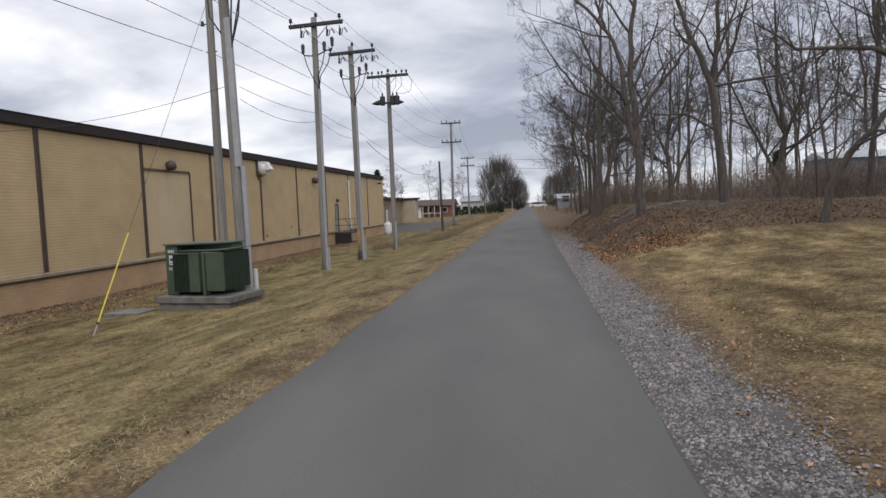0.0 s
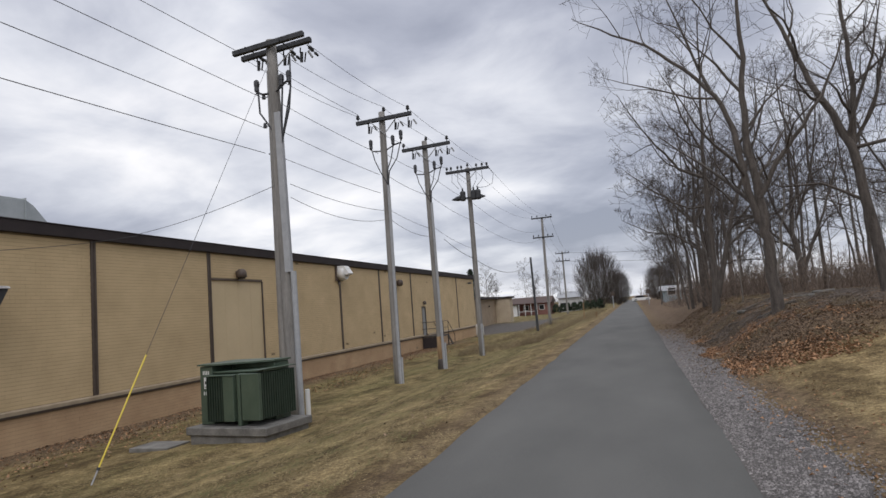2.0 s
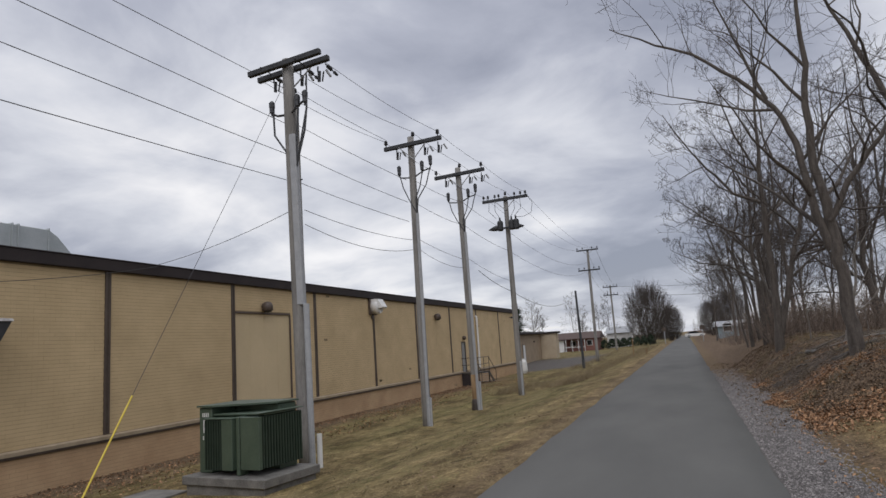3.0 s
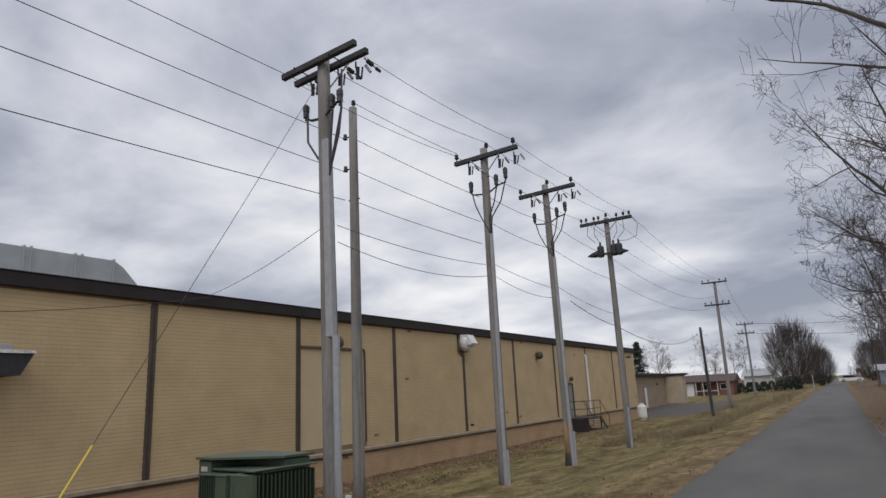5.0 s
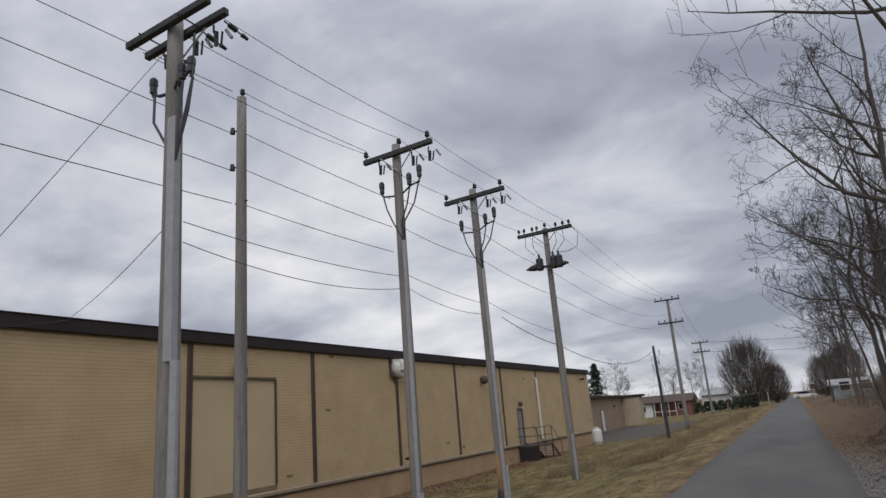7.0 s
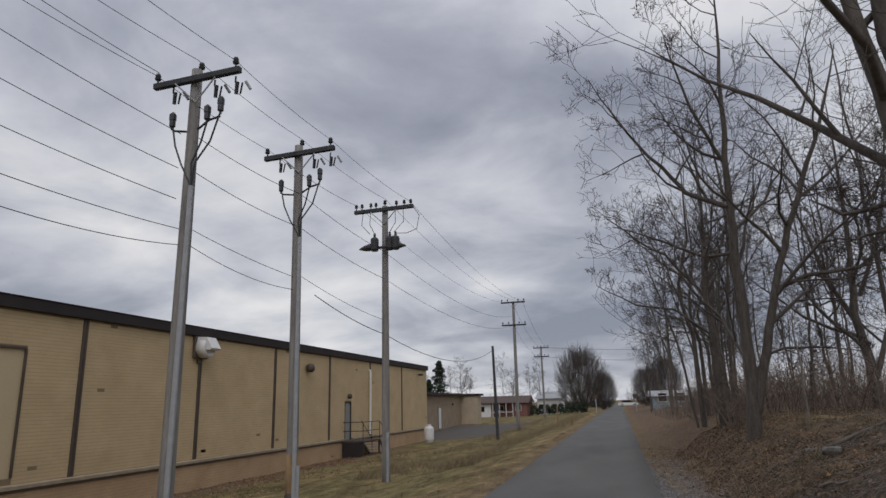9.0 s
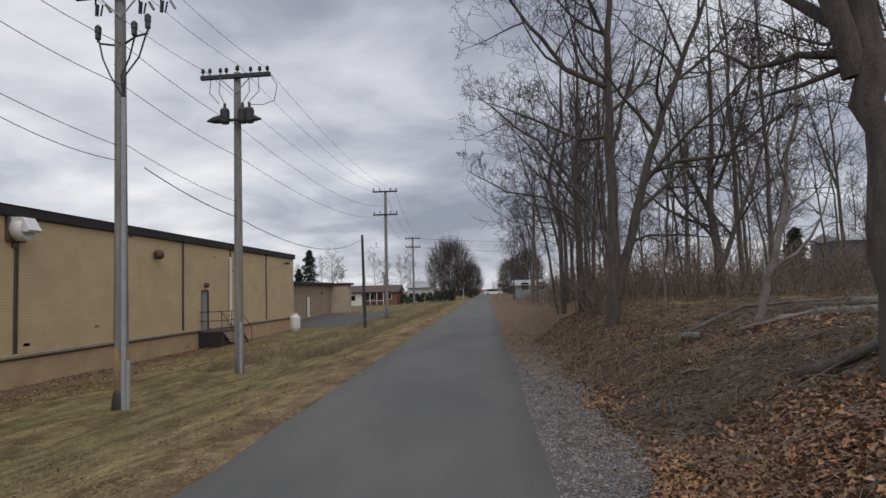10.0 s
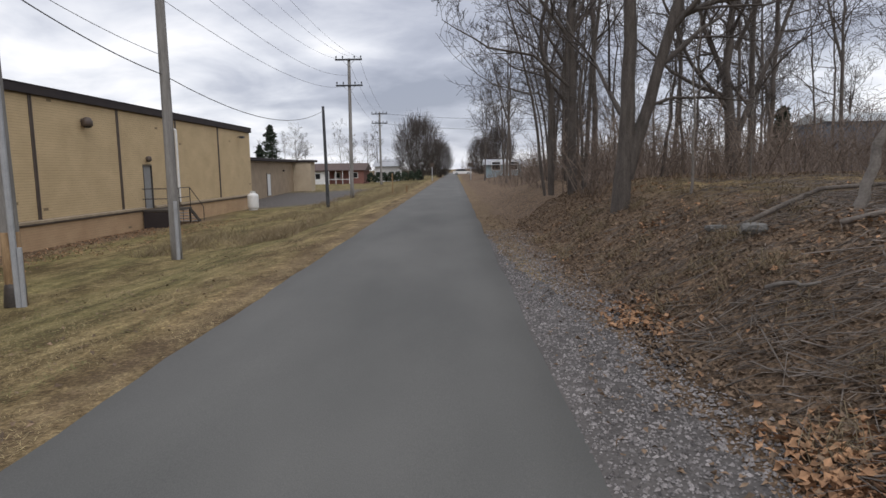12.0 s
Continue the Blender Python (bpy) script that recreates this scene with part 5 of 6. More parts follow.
# ---- far buildings ----
def annex():
    t = thing("annex_building", "low tan brick annex with flat dark roof", "building")
    z0, z1 = -1.6, 2.55
    # long wall coloured as in shade, projecting end coloured as lit
    part("wall", Builder().box(-30, 65.2, z0, -18.5, 91, z1), M_ANNEXSHADE, t)
    part("wall", Builder().box(-28, 91.01, z0, -16.4, 93.2, z1), M_ANNEXLIT, t)
    part("roof", Builder().box(-30.4, 65.21, z1 + 0.004, -18.0, 90.8, z1 + 0.3, 0.03), M_FASCIA, t)
    part("roof", Builder().box(-28.4, 90.81, z1 + 0.004, -16.1, 93.5, z1 + 0.26, 0.03), M_FASCIA, t)
    d = part("door", Builder().box(-18.49, 80.4, -0.9, -18.43, 81.4, 1.25, 0.01), M_WHITE, t, "white door")
    part("frame", Builder().box(-18.49, 80.25, -0.9, -18.45, 80.39, 1.35), M_BROWN, d)
    part("frame", Builder().box(-18.49, 81.41, -0.9, -18.45, 81.55, 1.35), M_BROWN, d)
    part("lamp", Builder().box(-18.49, 86.4, 1.5, -18.30, 86.7, 1.7, 0.03), M_BROWN, t)


annex()


def gable_house(name, label, x0, x1, y0, y1, g, eave, ridge, wallm, roofm, porch=False):
    t = thing(name, label, "house")
    part("wall", Builder().box(x0, y0, g - 0.3, x1, y1, eave), wallm, t)
    ym = (y0 + y1) / 2
    part("roof", Builder().prism([(y0 - 0.5, eave + 0.004), (ym, ridge), (y1 + 0.5, eave + 0.004)], "x", x0 - 0.4, x1 + 0.4), roofm, t)
    n = max(2, int((x1 - x0) / 3))
    for k in range(n):
        xx = x0 + (k + 0.5) * (x1 - x0) / n
        w = part("window", Builder().box(xx - 0.55, y0 - 0.06, g + 0.95, xx + 0.55, y0 - 0.004, g + 2.0, 0.01), M_WHITE, t, "white window frame")
        part("pane", Builder().box(xx - 0.46, y0 - 0.075, g + 1.03, xx + 0.46, y0 - 0.062, g + 1.92), M_GLASS, w)
    if porch:
        part("porch_wall", Builder().box(x0 - 0.1, y0 - 1.6, g - 0.2, x0 + 3.2, y0 - 0.1, g + 2.2), M_WHITE, t, "white porch end")
        part("porch_window", Builder().box(x0 + 1.2, y0 - 1.66, g + 0.9, x0 + 2.0, y0 - 1.61, g + 1.8), M_GLASS, t)
        part("porch_roof", Builder().box(x0 - 0.5, y0 - 2.2, g + 2.3, x1 - 2.0, y0 - 0.05, g + 2.42), roofm, t)
        for k in range(4):
            part("porch_post", Builder().box(x0 + 3.6 + 1.2 * k, y0 - 2.1, g - 0.1, x0 + 3.7 + 1.2 * k, y0 - 2.0, g + 2.3), M_WHITE, t)
        part("porch_rail", Builder().box(x0 + 3.3, y0 - 2.08, g + 0.75, x0 + 7.3, y0 - 2.02, g + 0.85), M_WHITE, t)
    return t


gable_house("ranch_house", "low red brick house with brown roof and white porch", -25.2, -15.7, 130, 138, -0.8, 1.55, 2.85, M_REDBRICK, M_ROOF, True)
gable_house("white_house", "white sided house behind dark hedge", -15.0, -10.6, 140, 150, -0.8, 2.2, 3.6, M_WHITE, M_CONDUIT)
gable_house("teal_shed", "pale teal sided shed beside the trail", 4.4, 8.4, 92, 99, 0.3, 1.9, 2.6, M_TEAL, M_CONDUIT)
t = thing("blue_building", "long dull blue-grey metal building beyond the woods", "building")
part("wall", Builder().box(29.6, 67, 0.6, 64, 72, 4.7), M_BLUE, t)
part("roof", Builder().prism([(66.6, 4.704), (69.5, 5.5), (72.4, 4.704)], "x", 29.4, 64.3), M_GALV, t)
for k in range(9):
    part("wall_rib", Builder().box(31.2 + 3.6 * k, 66.95, 0.7, 31.32 + 3.6 * k, 66.995, 4.65), M_BLUE, t)


def hedge_bush(x, y, s):
    r2 = random.Random(int(x * 100))
    g = gzf(x, y)
    v, f = [], []
    for _ in range(260):
        a, u, q = r2.uniform(0, 6.28), r2.uniform(-0.2, 1), r2.random() ** 0.4
        w = math.sqrt(max(0.05, 1 - u * u))
        c = Vector((0.55 * w * q * math.cos(a), 0.55 * w * q * math.sin(a), 0.35 + 0.9 * u))
        k = len(v)
        for _ in range(3):
            v.append(tuple((c + Vector((r2.uniform(-0.2, 0.2), r2.uniform(-0.2, 0.2), r2.uniform(-0.2, 0.2)))) * s))
        f.append((k, k + 1, k + 2))
    o = new("hedge_bush", raw_mesh("hedge_bush", v, f, M_NEEDLE))
    o.location = (x, y, g + 0.05)
    tagged(o, "dark clipped evergreen bush in a hedge row", "bush", "hedge bushes")


for k in range(8):
    hedge_bush(-14.6 + 1.25 * k, 131 - 0.3 * k, 1.35)


def parked_car(x, y, rz, paint, label):
    t = thing("car", label, "car", (x, y, 0.02), "parked cars", rz=rz)
    part("body", Builder().prism([(-2.2, 0.3), (2.2, 0.3), (2.25, 0.75), (1.3, 0.92), (-2.1, 0.95), (-2.25, 0.7)], "y", -0.85, 0.85), paint, t)
    part("cabin", Builder().prism([(-1.7, 0.952), (1.1, 0.93), (0.4, 1.42), (-1.2, 1.45)], "y", -0.72, 0.72), M_GLASS, t)
    part("roof_panel", Builder().box(-1.2, -0.68, 1.452, 0.35, 0.68, 1.48, 0.01), paint, t)
    for dx in (-1.4, 1.4):
        for dy in (-0.86, 0.86):
            w = part("wheel", Builder().tube([(dx, dy - 0.1, 0.32), (dx, dy + 0.1, 0.32)], 0.33, 14), M_TYRE, t)
            part("rim", Builder().tube([(dx, dy - 0.11, 0.32), (dx, dy + 0.11, 0.32)], 0.18, 10), M_GALV, w)


parked_car(2.4, 172, 2, M_WHITE, "white car parked at the far crossing")
parked_car(-3.4, 182, 0, M_GALV, "silver car parked at the far crossing")


def marker_post(x, y, h, sign=False, rider=0.0):
    g = gzf(x, y)
    t = thing("trail_sign" if sign else "marker_post", "small sign on thin post beside the trail" if sign else "short wooden marker post in rough grass", "sign" if sign else "post", (x, y, g))
    part("post", Builder().box(-0.05, -0.05, -0.2, 0.05, 0.05, h, 0.01), M_POLEBASE if not sign else M_CONDUIT, t)
    if sign:
        part("panel", Builder().box(-0.3, -0.07, h - 0.55, 0.3, -0.052, h, 0.01), M_BROWN, t)


marker_post(-4.4, 66, 1.6)
marker_post(-3.0, 62, 0.5)
marker_post(2.5, 96, 2.2, True)
marker_post(-2.6, 104, 2.4, True)


# ---- undergrowth, fallen wood, leaves, gravel, grass ----
def brush():
    """Upright thin stems with side twigs among the trees."""
    g = np.random.default_rng(21)
    n = 7200
    y = 22 + 50 * g.random(n) ** 1.5
    x = 3.4 + (9 + 0.5 * (y - 20)) * g.random(n) ** 1.3
    keep = ~((y < 28.0 + 0.8 * np.sin(x * 2)) & (x < 8.5)) & (np.sin(x * 1.1 + 0.7 * np.sin(y * 0.6)) + np.sin(y * 0.8 + x * 0.3) > -0.7)
    x, y = x[keep], y[keep]
    n = len(x)
    h = g.uniform(0.5, 1.5, n) * (1 + 0.6 * smooth01(27, 34, y) * g.random(n))
    p0 = np.stack([x, y, gz(x, y) - 0.05], -1)
    lean = g.normal(0, 0.36, (n, 2))
    p1 = p0 + np.stack([lean[:, 0] * h, lean[:, 1] * h, h], -1)
    r = g.uniform(0.006, 0.014, n)
    k = 6
    s = g.uniform(0.25, 0.95, (n, k))
    q0 = p0[:, None] + (p1 - p0)[:, None] * s[..., None]
    dl = g.normal(0, 1, (n, k, 3)) * [0.3, 0.3, 0.12] + [0, 0, 0.25]
    q1 = q0 + dl * h[:, None, None] * 0.62
    o = new("brush", sticks_mesh("brush", (np.concatenate([p0, q0.reshape(-1, 3)]), np.concatenate([p1, q1.reshape(-1, 3)]), np.concatenate([r, np.repeat(r * 0.6, k)])), M_BRUSH, 3))
    tagged(o, "thicket of thin bare brown undergrowth stems", "brush", kind="stuff")


brush()


def field_weeds():
    """Tall dead weeds in the rough field past the warehouse."""
    g = np.random.default_rng(22)
    n = 16000
    y = 34 + 66 * g.random(n) ** 1.5
    x = np.where(y < 60, g.uniform(-9, -4.2, n), g.uniform(-9.5, -3.2, n))
    keep = np.sin(x * 1.3 + 1.1) + np.sin(y * 0.55) + g.normal(0, 0.6, n) > 0.1
    x, y = x[keep], y[keep]
    h = g.uniform(0.10, 0.38, len(x))
    p0 = np.stack([x, y, gz(x, y) - 0.03], -1)
    p1 = p0 + np.stack([g.normal(0, 0.7, len(x)) * h, g.normal(0, 0.7, len(x)) * h, h], -1)
    o = new("weeds", sticks_mesh("weeds", (p0, p1, g.uniform(0.003, 0.008, len(x))), M_WEED, 3))
    tagged(o, "patches of dead brown weeds in rough grass", "weeds", kind="stuff")


field_weeds()


def fallen_sticks():
    """Cut brush lying in overlapping drifts, most of it along the bank's contour."""
    g = np.random.default_rng(23)
    n = 28000
    x = 2.15 + 6.2 * g.random(n) ** 1.15
    y = 16.6 + 12.5 * g.random(n) ** 1.15
    drift = np.sin(x * 1.3 + 0.8 * np.sin(y * 0.9)) + np.sin(y * 2.4 + 0.9 * x + 0.5)
    dense = np.exp(-(((x - 4.0) / 1.9) ** 2 + ((y - 20.6) / 2.9) ** 2))
    keep = g.random(n) < (0.12 + 0.9 * dense) * (0.75 + 0.25 * drift)
    x, y, drift, dense = x[keep], y[keep], drift[keep], dense[keep]
    n = len(x)
    ln = g.uniform(0.06, 0.30, n) + 0.7 * g.random(n) ** 6
    a = g.normal(-1.0, 0.42, n) + np.where(g.random(n) < 0.25, g.uniform(-1.5, 1.5, n), 0)
    x1, y1 = x + ln * np.cos(a), y + ln * np.sin(a)
    pile = 0.07 * np.clip(drift, 0, 2) * dense
    p0 = np.stack([x, y, gz(x, y) + pile + g.uniform(0, 0.06, n)], -1)
    p1 = np.stack([x1, y1, gz(x1, y1) + pile + g.uniform(0, 0.09, n)], -1)
    o = new("fallen_twigs", sticks_mesh("fallen_twigs", (p0, p1, 0.0016 + 0.006 * g.random(n) ** 5), M_STICK, 4))
    tagged(o, "drifts of dead twigs and cut brush on leafy bank", "twigs", kind="stuff")


fallen_sticks()


def log(pts, r, material, label):
    rg = random.Random(int(pts[0][1] * 100))
    P = []
    for k in range(len(pts) - 1):
        a, c = Vector(pts[k]), Vector(pts[k + 1])
        for s in (0, 0.5):
            q = a.lerp(c, s)
            P.append((q.x + rg.uniform(-0.02, 0.02), q.y + rg.uniform(-0.02, 0.02), q.z))
    P.append(pts[-1])
    P = [(x, y, gzf(x, y) + dz) for x, y, dz in P]
    single("fallen_log", Builder().tube(P, [r * (1 - 0.35 * k / (len(P) - 1)) * rg.uniform(0.85, 1.12) for k in range(len(P))], 9), material, label, "log", "fallen logs", smooth=True)


log([(2.83, 20.80, 0.05), (2.89, 20.64, 0.09), (2.95, 20.55, 0.08), (2.99, 20.40, 0.12)], 0.02, M_PALEBARK, "pale broken branch lying on brush")
log([(3.3, 19.05, 0.04), (3.62, 18.85, 0.08), (4.05, 18.6, 0.08)], 0.07, M_BARK, "dark rotting log across the bank")
log([(3.7, 21.4, 0.05), (4.6, 21.2, 0.08), (5.8, 21.4, 0.08)], 0.032, M_STICK, "grey fallen limb on brush pile")
log([(3.4, 22.6, 0.05), (4.4, 22.9, 0.1), (5.6, 22.6, 0.1)], 0.028, M_STICK, "grey fallen limb on brush pile")


def rubble(x, y, s, flat, seed, label, material):
    r2 = random.Random(seed)
    bm = bmesh.new()
    bmesh.ops.create_icosphere(bm, subdivisions=2, radius=1.0)
    for v in bm.verts:
        q = v.co
        k = 1 + 0.16 * math.sin(3.1 * q.x + seed) + 0.12 * math.sin(4.3 * q.y + 2 * seed) + r2.uniform(-0.07, 0.07)
        v.co = Vector((q.x * k * s * 1.35, q.y * k * s, max(-0.6, min(0.55, q.z)) * k * s * flat))
    me = bpy.data.meshes.new("rock")
    bm.to_mesh(me)
    bm.free()
    me.materials.append(material)
    o = new("rock", me)
    o.matrix_basis = pose(x, y, gzf(x, y) + s * flat * 0.45, 0, 0, seed * 47)
    tagged(o, label, "rock", "loose rocks")


for k, (x, y, s) in enumerate(((4.4, 21.6, 0.17), (4.62, 21.2, 0.13), (4.85, 20.8, 0.19), (5.5, 21.8, 0.2), (3.45, 22.4, 0.14), (3.3, 23.0, 0.1))):
    rubble(x, y, s, 0.6, k + 1, "flat grey rubble stone half buried in brush", M_CONC)
rubble(2.14, 17.55, 0.07, 0.7, 9, "tan stone lying among oak leaves", M_LEDGE)


def leaves(name, x, y, size, material, label, lift, seed):
    """Small folded leaves lying about: two flaps each."""
    g = np.random.default_rng(seed)
    n = len(x)
    z = gz(x, y) + g.uniform(0.004, lift, n)
    a = g.uniform(0, 2 * math.pi, n)
    L, W = size * g.uniform(0.7, 1.4, n), size * g.uniform(0.4, 0.75, n)
    ax = np.stack([np.cos(a), np.sin(a), g.normal(0, 0.35, n)], -1)
    sd = np.stack([-np.sin(a), np.cos(a), g.normal(0, 0.35, n)], -1)
    c = np.stack([x, y, z], -1)
    fold = np.stack([np.zeros(n), np.zeros(n), g.uniform(0.1, 0.5, n) * W], -1)
    tip, tail = c + ax * (L / 2)[:, None], c - ax * (L / 2)[:, None]
    l, r = c + sd * (W / 2)[:, None] + fold, c - sd * (W / 2)[:, None] + fold
    m1, m2 = c + ax * (L * 0.25)[:, None] + sd * (W * 0.2)[:, None], c + ax * (L * 0.25)[:, None] - sd * (W * 0.2)[:, None]
    v = np.stack([tail, l, m1, tip, m2, r], 1)
    q = np.array([(0, 1, 2), (0, 2, 3), (0, 3, 4), (0, 4, 5)])
    f = (np.arange(n)[:, None, None] * 6 + q[None]).reshape(-1, 3)
    o = new(name, raw_mesh(name, v.reshape(-1, 3), f, material))
    return tagged(o, label, "leaves", kind="stuff")


g = np.random.default_rng(31)
n = 130000
ly, lx = 13.4 + 16 * g.random(n) ** 1.1, 1.75 + 4.5 * g.random(n) ** 1.5
fringe = 1.98 + 0.16 * np.sin(ly * 1.3) + 0.1 * np.sin(ly * 3.1) + 0.12 * smooth01(16, 19, ly)
patch = np.sin(lx * 2.1 + 1.3 * np.sin(ly * 1.1)) + np.sin(ly * 1.7 + lx)
drift = 1.7 * np.exp(-(((lx - 2.35) / 0.55) ** 2 + ((ly - 17.6) / 1.5) ** 2)) + 1.5 * np.exp(-(((lx - 2.9) / 0.9) ** 2 + ((ly - 14.9) / 0.8) ** 2)) + 0.7 * np.exp(-((lx - 2.2) / 0.3) ** 2) + 0.8 * np.exp(-(((lx - 3.3) / 0.6) ** 2 + ((ly - 18.0) / 0.7) ** 2))
keep = (lx > fringe - 0.12) & (0.45 * patch + g.normal(0, 0.55, n) + drift > 1.3 + 0.5 * smooth01(20, 26, ly))
leaves("oak_leaves", lx[keep], ly[keep], 0.066, M_LEAF, "drift of dry orange-brown oak leaves", 0.04, 1)
n = 42000
ly, lx = 14.2 + 19 * g.random(n) ** 1.2, 1.95 + 7.5 * g.random(n) ** 1.35
keep = (lx > 1.95 + 0.2 * np.sin(ly * 0.9) ** 2) & ~((lx > 3.7) & (ly > 23.2) & (ly < 29) & (g.random(n) < 0.85))
leaves("old_leaves", lx[keep], ly[keep], 0.052, M_LEAFDK, "layer of dull brown fallen leaves", 0.04, 2)
n = 15000
ly, lx = 6 + 44 * g.random(n), WALL_X + 0.2 + 4.6 * g.random(n) ** 1.9
keep = np.sin(ly * 0.9) + np.sin(lx * 1.7 + ly * 0.31) + g.normal(0, 1.0, n) > -0.6
lx, ly = lx[keep], ly[keep]
half = len(lx) // 2
leaves("wall_leaves", lx[:half], ly[:half], 0.075, M_LEAF, "brown leaves blown against warehouse wall", 0.05, 3)
leaves("wall_leaves", lx[half:], ly[half:], 0.075, M_LEAFDK, "dull brown leaves blown against warehouse wall", 0.05, 7)
n = 900
ly, lx = -1 + 34 * g.random(n), -8 + 6 * g.random(n)
leaves("stray_leaves", lx, ly, 0.055, M_LEAFDK, "stray brown leaves scattered over grass", 0.04, 4)
n = 600
ly, lx = 0 + 15 * g.random(n), 1.6 + 1.2 * g.random(n)
leaves("stray_leaves", lx, ly, 0.05, M_LEAF, "stray brown leaves along the gravel edge", 0.04, 5)


def gravel():
    g = np.random.default_rng(41)
    n = 105000
    y = -0.6 + 32 * g.random(n) ** 1.35
    x = TRAIL_R + 0.01 + 1.35 * g.random(n)
    edge = GRAVEL_R + 0.05 * np.sin(y * 0.9) + 0.04 * np.sin(y * 2.7) + 0.16 * smooth01(13, 17, y)
    keep = (x < edge + 0.10 * g.normal(0, 1, n)) & (g.random(n) > 0.85 * smooth01(20, 30, y))
    x, y = x[keep], y[keep]
    n = len(x)
    s = 0.006 + 0.012 * g.random(n) ** 1.3
    oct6 = np.array([(1, 0, -0.2), (0, 1, -0.2), (-1, 0, -0.2), (0, -1, -0.2), (0, 0, 0.7)], float)
    v = oct6[None] * g.uniform(0.6, 1.35, (n, 5, 1)) * s[:, None, None] * g.uniform(0.7, 1.3, (n, 1, 3))
    a = g.uniform(0, 6.28, n)
    ca, sa = np.cos(a)[:, None], np.sin(a)[:, None]
    vx, vy = v[..., 0] * ca - v[..., 1] * sa, v[..., 0] * sa + v[..., 1] * ca
    v = np.stack([vx, vy, v[..., 2]], -1) + np.stack([x, y, gz(x, y) + 0.004 + g.uniform(0, 0.014, n)], -1)[:, None]
    q = np.array([(0, 1, 4), (1, 2, 4), (2, 3, 4), (3, 0, 4)])
    f = (np.arange(n)[:, None, None] * 5 + q[None]).reshape(-1, 3)
    tagged(new("gravel", raw_mesh("gravel", v.reshape(-1, 3), f, M_GRAVEL)), "crushed grey gravel shoulder along the trail", "gravel", kind="stuff")
    # packed fines under the stones
    ys = np.arange(-6, 31, 0.25)
    b = Builder()
    vs, fs = [], []
    for i, yy in enumerate(ys):
        e = GRAVEL_R - 0.05 + 0.05 * math.sin(yy * 0.9) + 0.04 * math.sin(yy * 2.7) + 0.04 * math.sin(yy * 7.1) - 0.75 * float(smooth01(18, 31, yy))
        for u in (TRAIL_R - 0.05, TRAIL_R + 0.02 + (e - TRAIL_R - 0.02) * 0.35, TRAIL_R + 0.02 + (e - TRAIL_R - 0.02) * 0.7, e):
            vs.append((u, yy, gzf(u, yy) + 0.009))
    for i in range(len(ys) - 1):
        for j in range(3):
            k = i * 4 + j
            fs.append((k, k + 1, k + 5, k + 4))
    b.add(vs, fs)
    single("gravel_shoulder", b, M_DIRT, "packed grey gravel fines beside asphalt", "gravel", kind="structure")


gravel()


def grass(name, x, y, lo, hi, material, label, seed, matted=0.9):
    """Single bent blades, most of them lying nearly flat."""
    g = np.random.default_rng(seed)
    n = len(x)
    a = g.uniform(0, 6.28, n)
    ln = g.uniform(lo, hi, n)
    up = g.uniform(0.1, 1.0, n) * (1 - matted) + 0.12
    z = gz(x, y)
    base = np.stack([x, y, z - 0.004], -1)
    d = np.stack([np.cos(a), np.sin(a), up * 1.6], -1)
    w = np.stack([-np.sin(a), np.cos(a), np.zeros(n)], -1) * g.uniform(0.0013, 0.0032, n)[:, None]
    mid = base + d * (ln * 0.55)[:, None]
    tip = mid + np.stack([np.cos(a), np.sin(a), up * 0.1 - 0.15], -1) * (ln * 0.5)[:, None]
    v = np.stack([base - w, base + w, mid + w * 0.8, mid - w * 0.8, tip], 1)
    q = np.array([(0, 1, 2), (0, 2, 3), (3, 2, 4)])
    f = (np.arange(n)[:, None, None] * 5 + q[None]).reshape(-1, 3)
    return tagged(new(name, raw_mesh(name, v.reshape(-1, 3), f, material)), label, "grass", kind="stuff")


g = np.random.default_rng(51)
n = 170000
gy, gx = -0.5 + 34 * g.random(n) ** 1.6, -1.98 - 7.5 * g.random(n) ** 1.25
tuft = np.sin(gx * 3.1 + np.sin(gy * 2.3)) + np.sin(gy * 1.9 - gx * 1.4) + 0.8 * np.sin(gx * 7.3 + gy * 5.1)
keep = tuft + g.normal(0, 0.9, n) > -0.2
grass("dry_grass", gx[keep], gy[keep], 0.03, 0.095, M_BLADE, "matted straw-coloured winter grass", 52)
keep = (tuft + g.normal(0, 0.9, n) < -0.3) & (gx < -2.6)
grass("green_grass", gx[keep], gy[keep], 0.03, 0.08, M_BLADEGREEN, "thin dull green grass between straw tufts", 53, 0.8)
n = 80000
gy, gx = 0 + 17 * g.random(n) ** 1.2, 2.15 + 9 * g.random(n) ** 1.25
tuft = np.sin(gx * 2.7 + np.sin(gy * 2.1)) + np.sin(gy * 2.2 - gx * 1.1) + 0.8 * np.sin(gx * 6.3 + gy * 4.1)
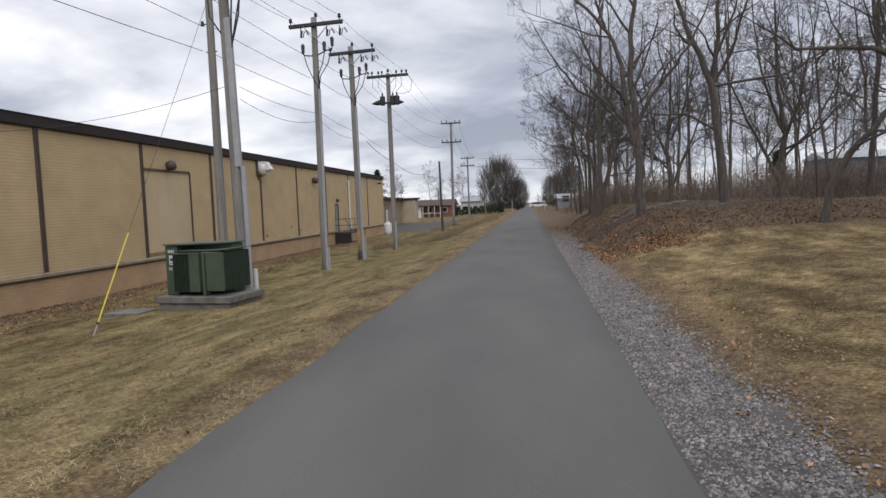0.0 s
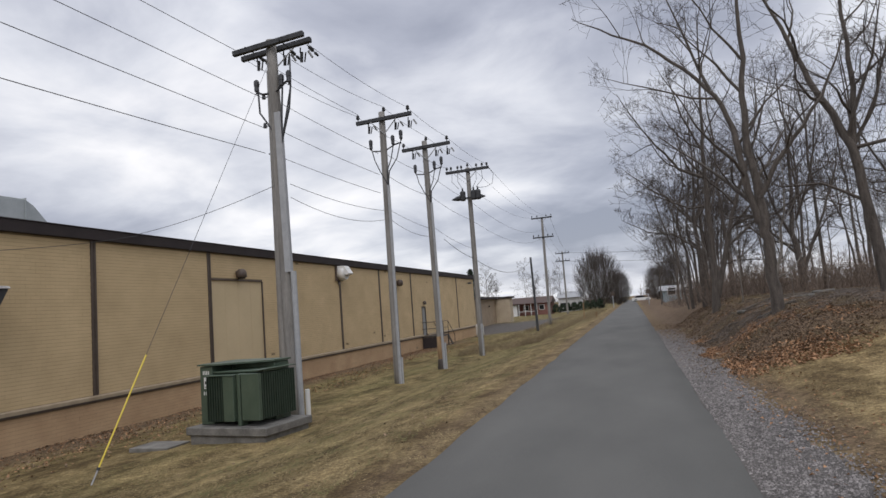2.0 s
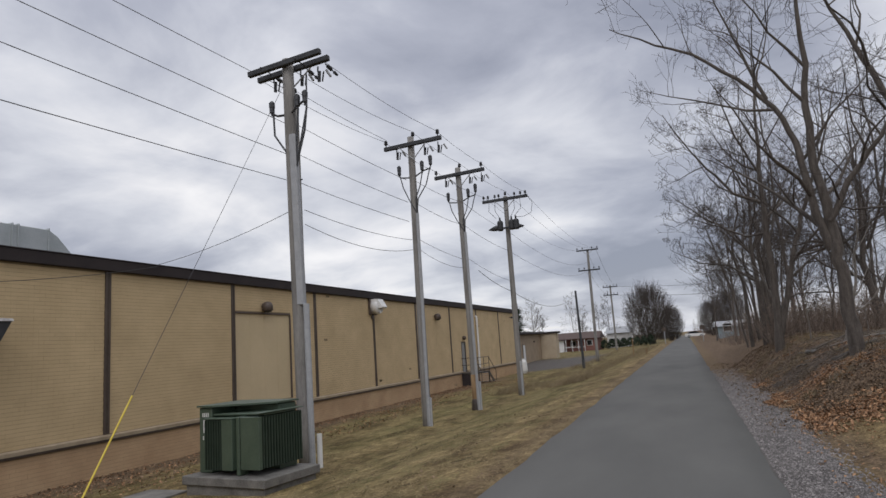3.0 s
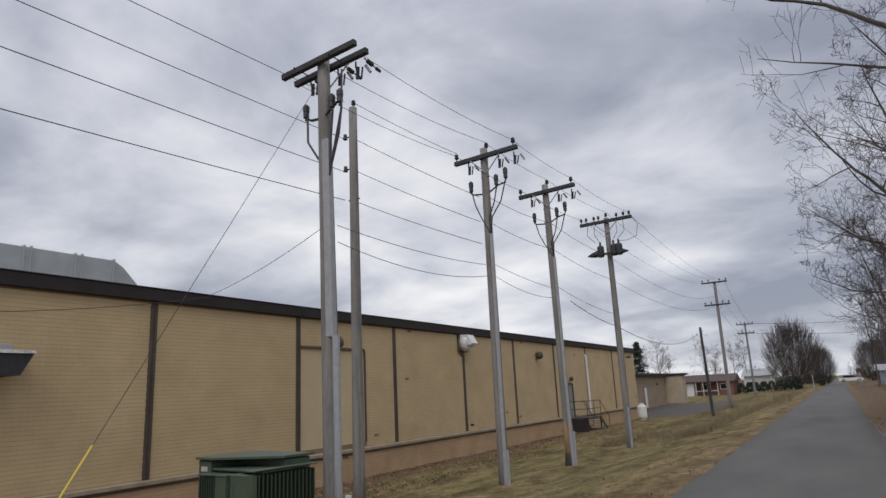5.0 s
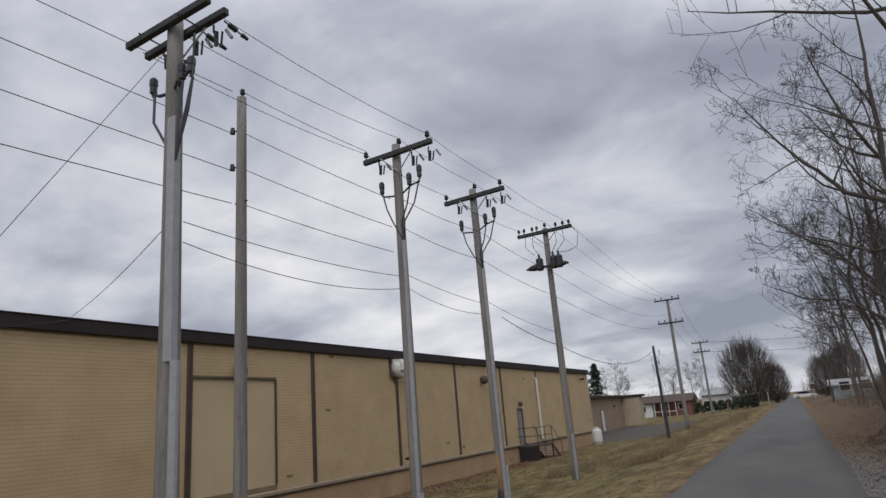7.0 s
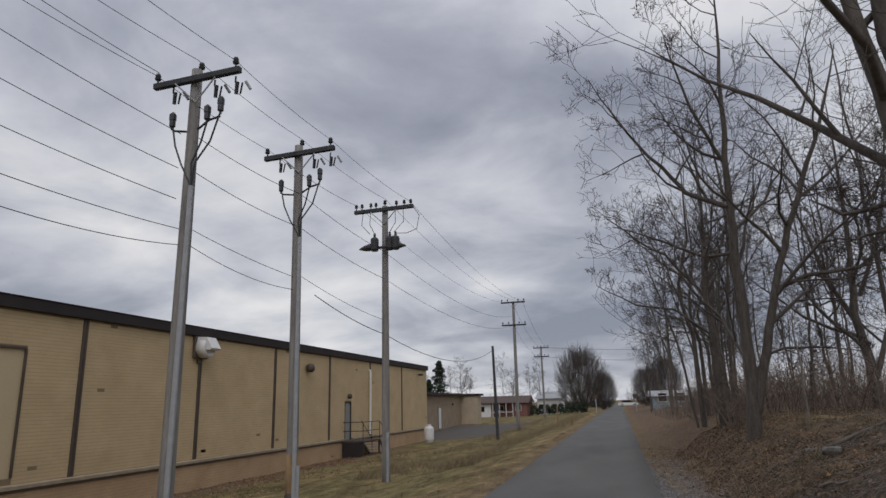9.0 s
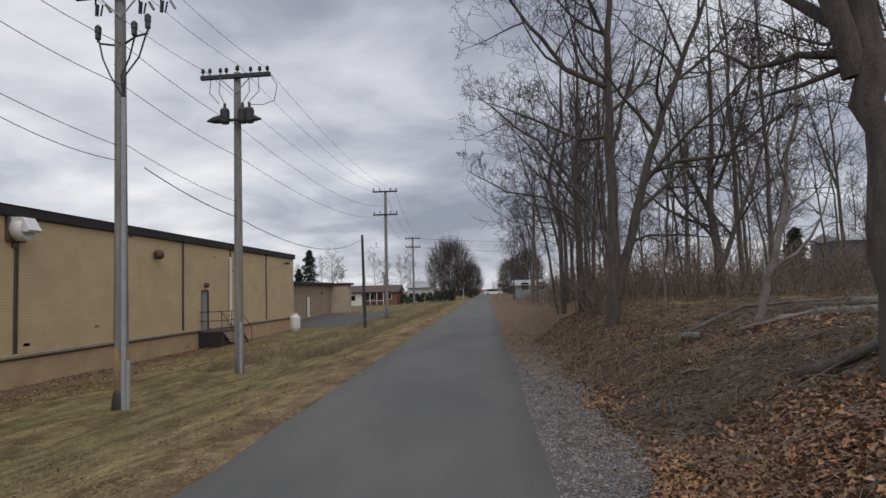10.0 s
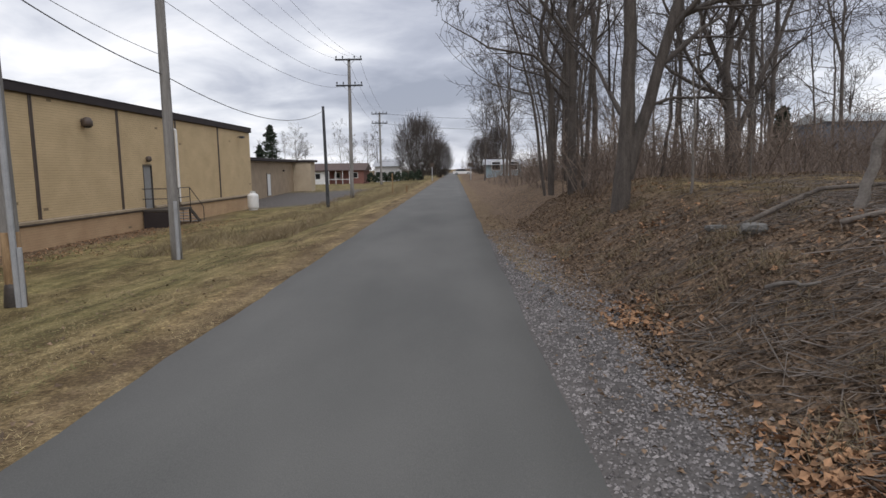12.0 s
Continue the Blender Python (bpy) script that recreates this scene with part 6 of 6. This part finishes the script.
keep = (tuft + g.normal(0, 0.9, n) > -0.5) & (gy < 14.6 + 0.6 * np.sin(gx * 1.4))
grass("dry_grass", gx[keep], gy[keep], 0.03, 0.09, M_BLADE, "matted straw-coloured winter lawn", 54)
n = 9000
tufts = np.stack([2.05 + 3.2 * g.random(90) ** 1.3, 16.2 + 13 * g.random(90)], -1)
pick = g.integers(0, 90, n)
gx, gy = tufts[pick, 0] + g.normal(0, 0.09, n), tufts[pick, 1] + g.normal(0, 0.12, n)
grass("bank_grass", gx, gy, 0.08, 0.24, M_WEED, "dead tan grass clumps on leafy bank", 55, 0.25)


def far_woods():
    """The hazy belt of bare woods and brush along the horizon."""
    g = np.random.default_rng(61)
    n = 2400
    x = g.uniform(-150, 150, n)
    y = 215 + 60 * g.random(n) + np.abs(x) * 0.1
    keep = np.abs(x - 0.5) > 2.6
    x, y = x[keep], y[keep]
    n = len(x)
    h = g.uniform(2.0, 6.5, n) * (0.75 + 0.35 * np.sin(x * 0.13) ** 2)
    p0 = np.stack([x, y, gz(x, y) - 0.2], -1)
    p1 = p0 + np.stack([g.normal(0, 0.2, n) * h, g.normal(0, 0.2, n) * h, h], -1)
    k = 5
    s = g.uniform(0.2, 0.95, (n, k))
    q0 = p0[:, None] + (p1 - p0)[:, None] * s[..., None]
    q1 = q0 + (g.normal(0, 1, (n, k, 3)) * [0.3, 0.3, 0.1] + [0, 0, 0.25]) * h[:, None, None] * 0.4
    r = g.uniform(0.03, 0.07, n)
    o = new("distant_woods", sticks_mesh("distant_woods", (np.concatenate([p0, q0.reshape(-1, 3)]), np.concatenate([p1, q1.reshape(-1, 3)]), np.concatenate([r, np.repeat(r * 0.6, k)])), M_BRUSH, 3))
    tagged(o, "distant belt of bare grey woods on the horizon", "woods", kind="stuff")


far_woods()

g = np.random.default_rng(71)
n = 1500
ly, lx = 14 + 22 * g.random(n), 1.2 + 0.9 * g.random(n) ** 0.6
leaves("stray_leaves", lx, ly, 0.05, M_LEAFDK, "stray brown leaves lying on gravel", 0.05, 6)
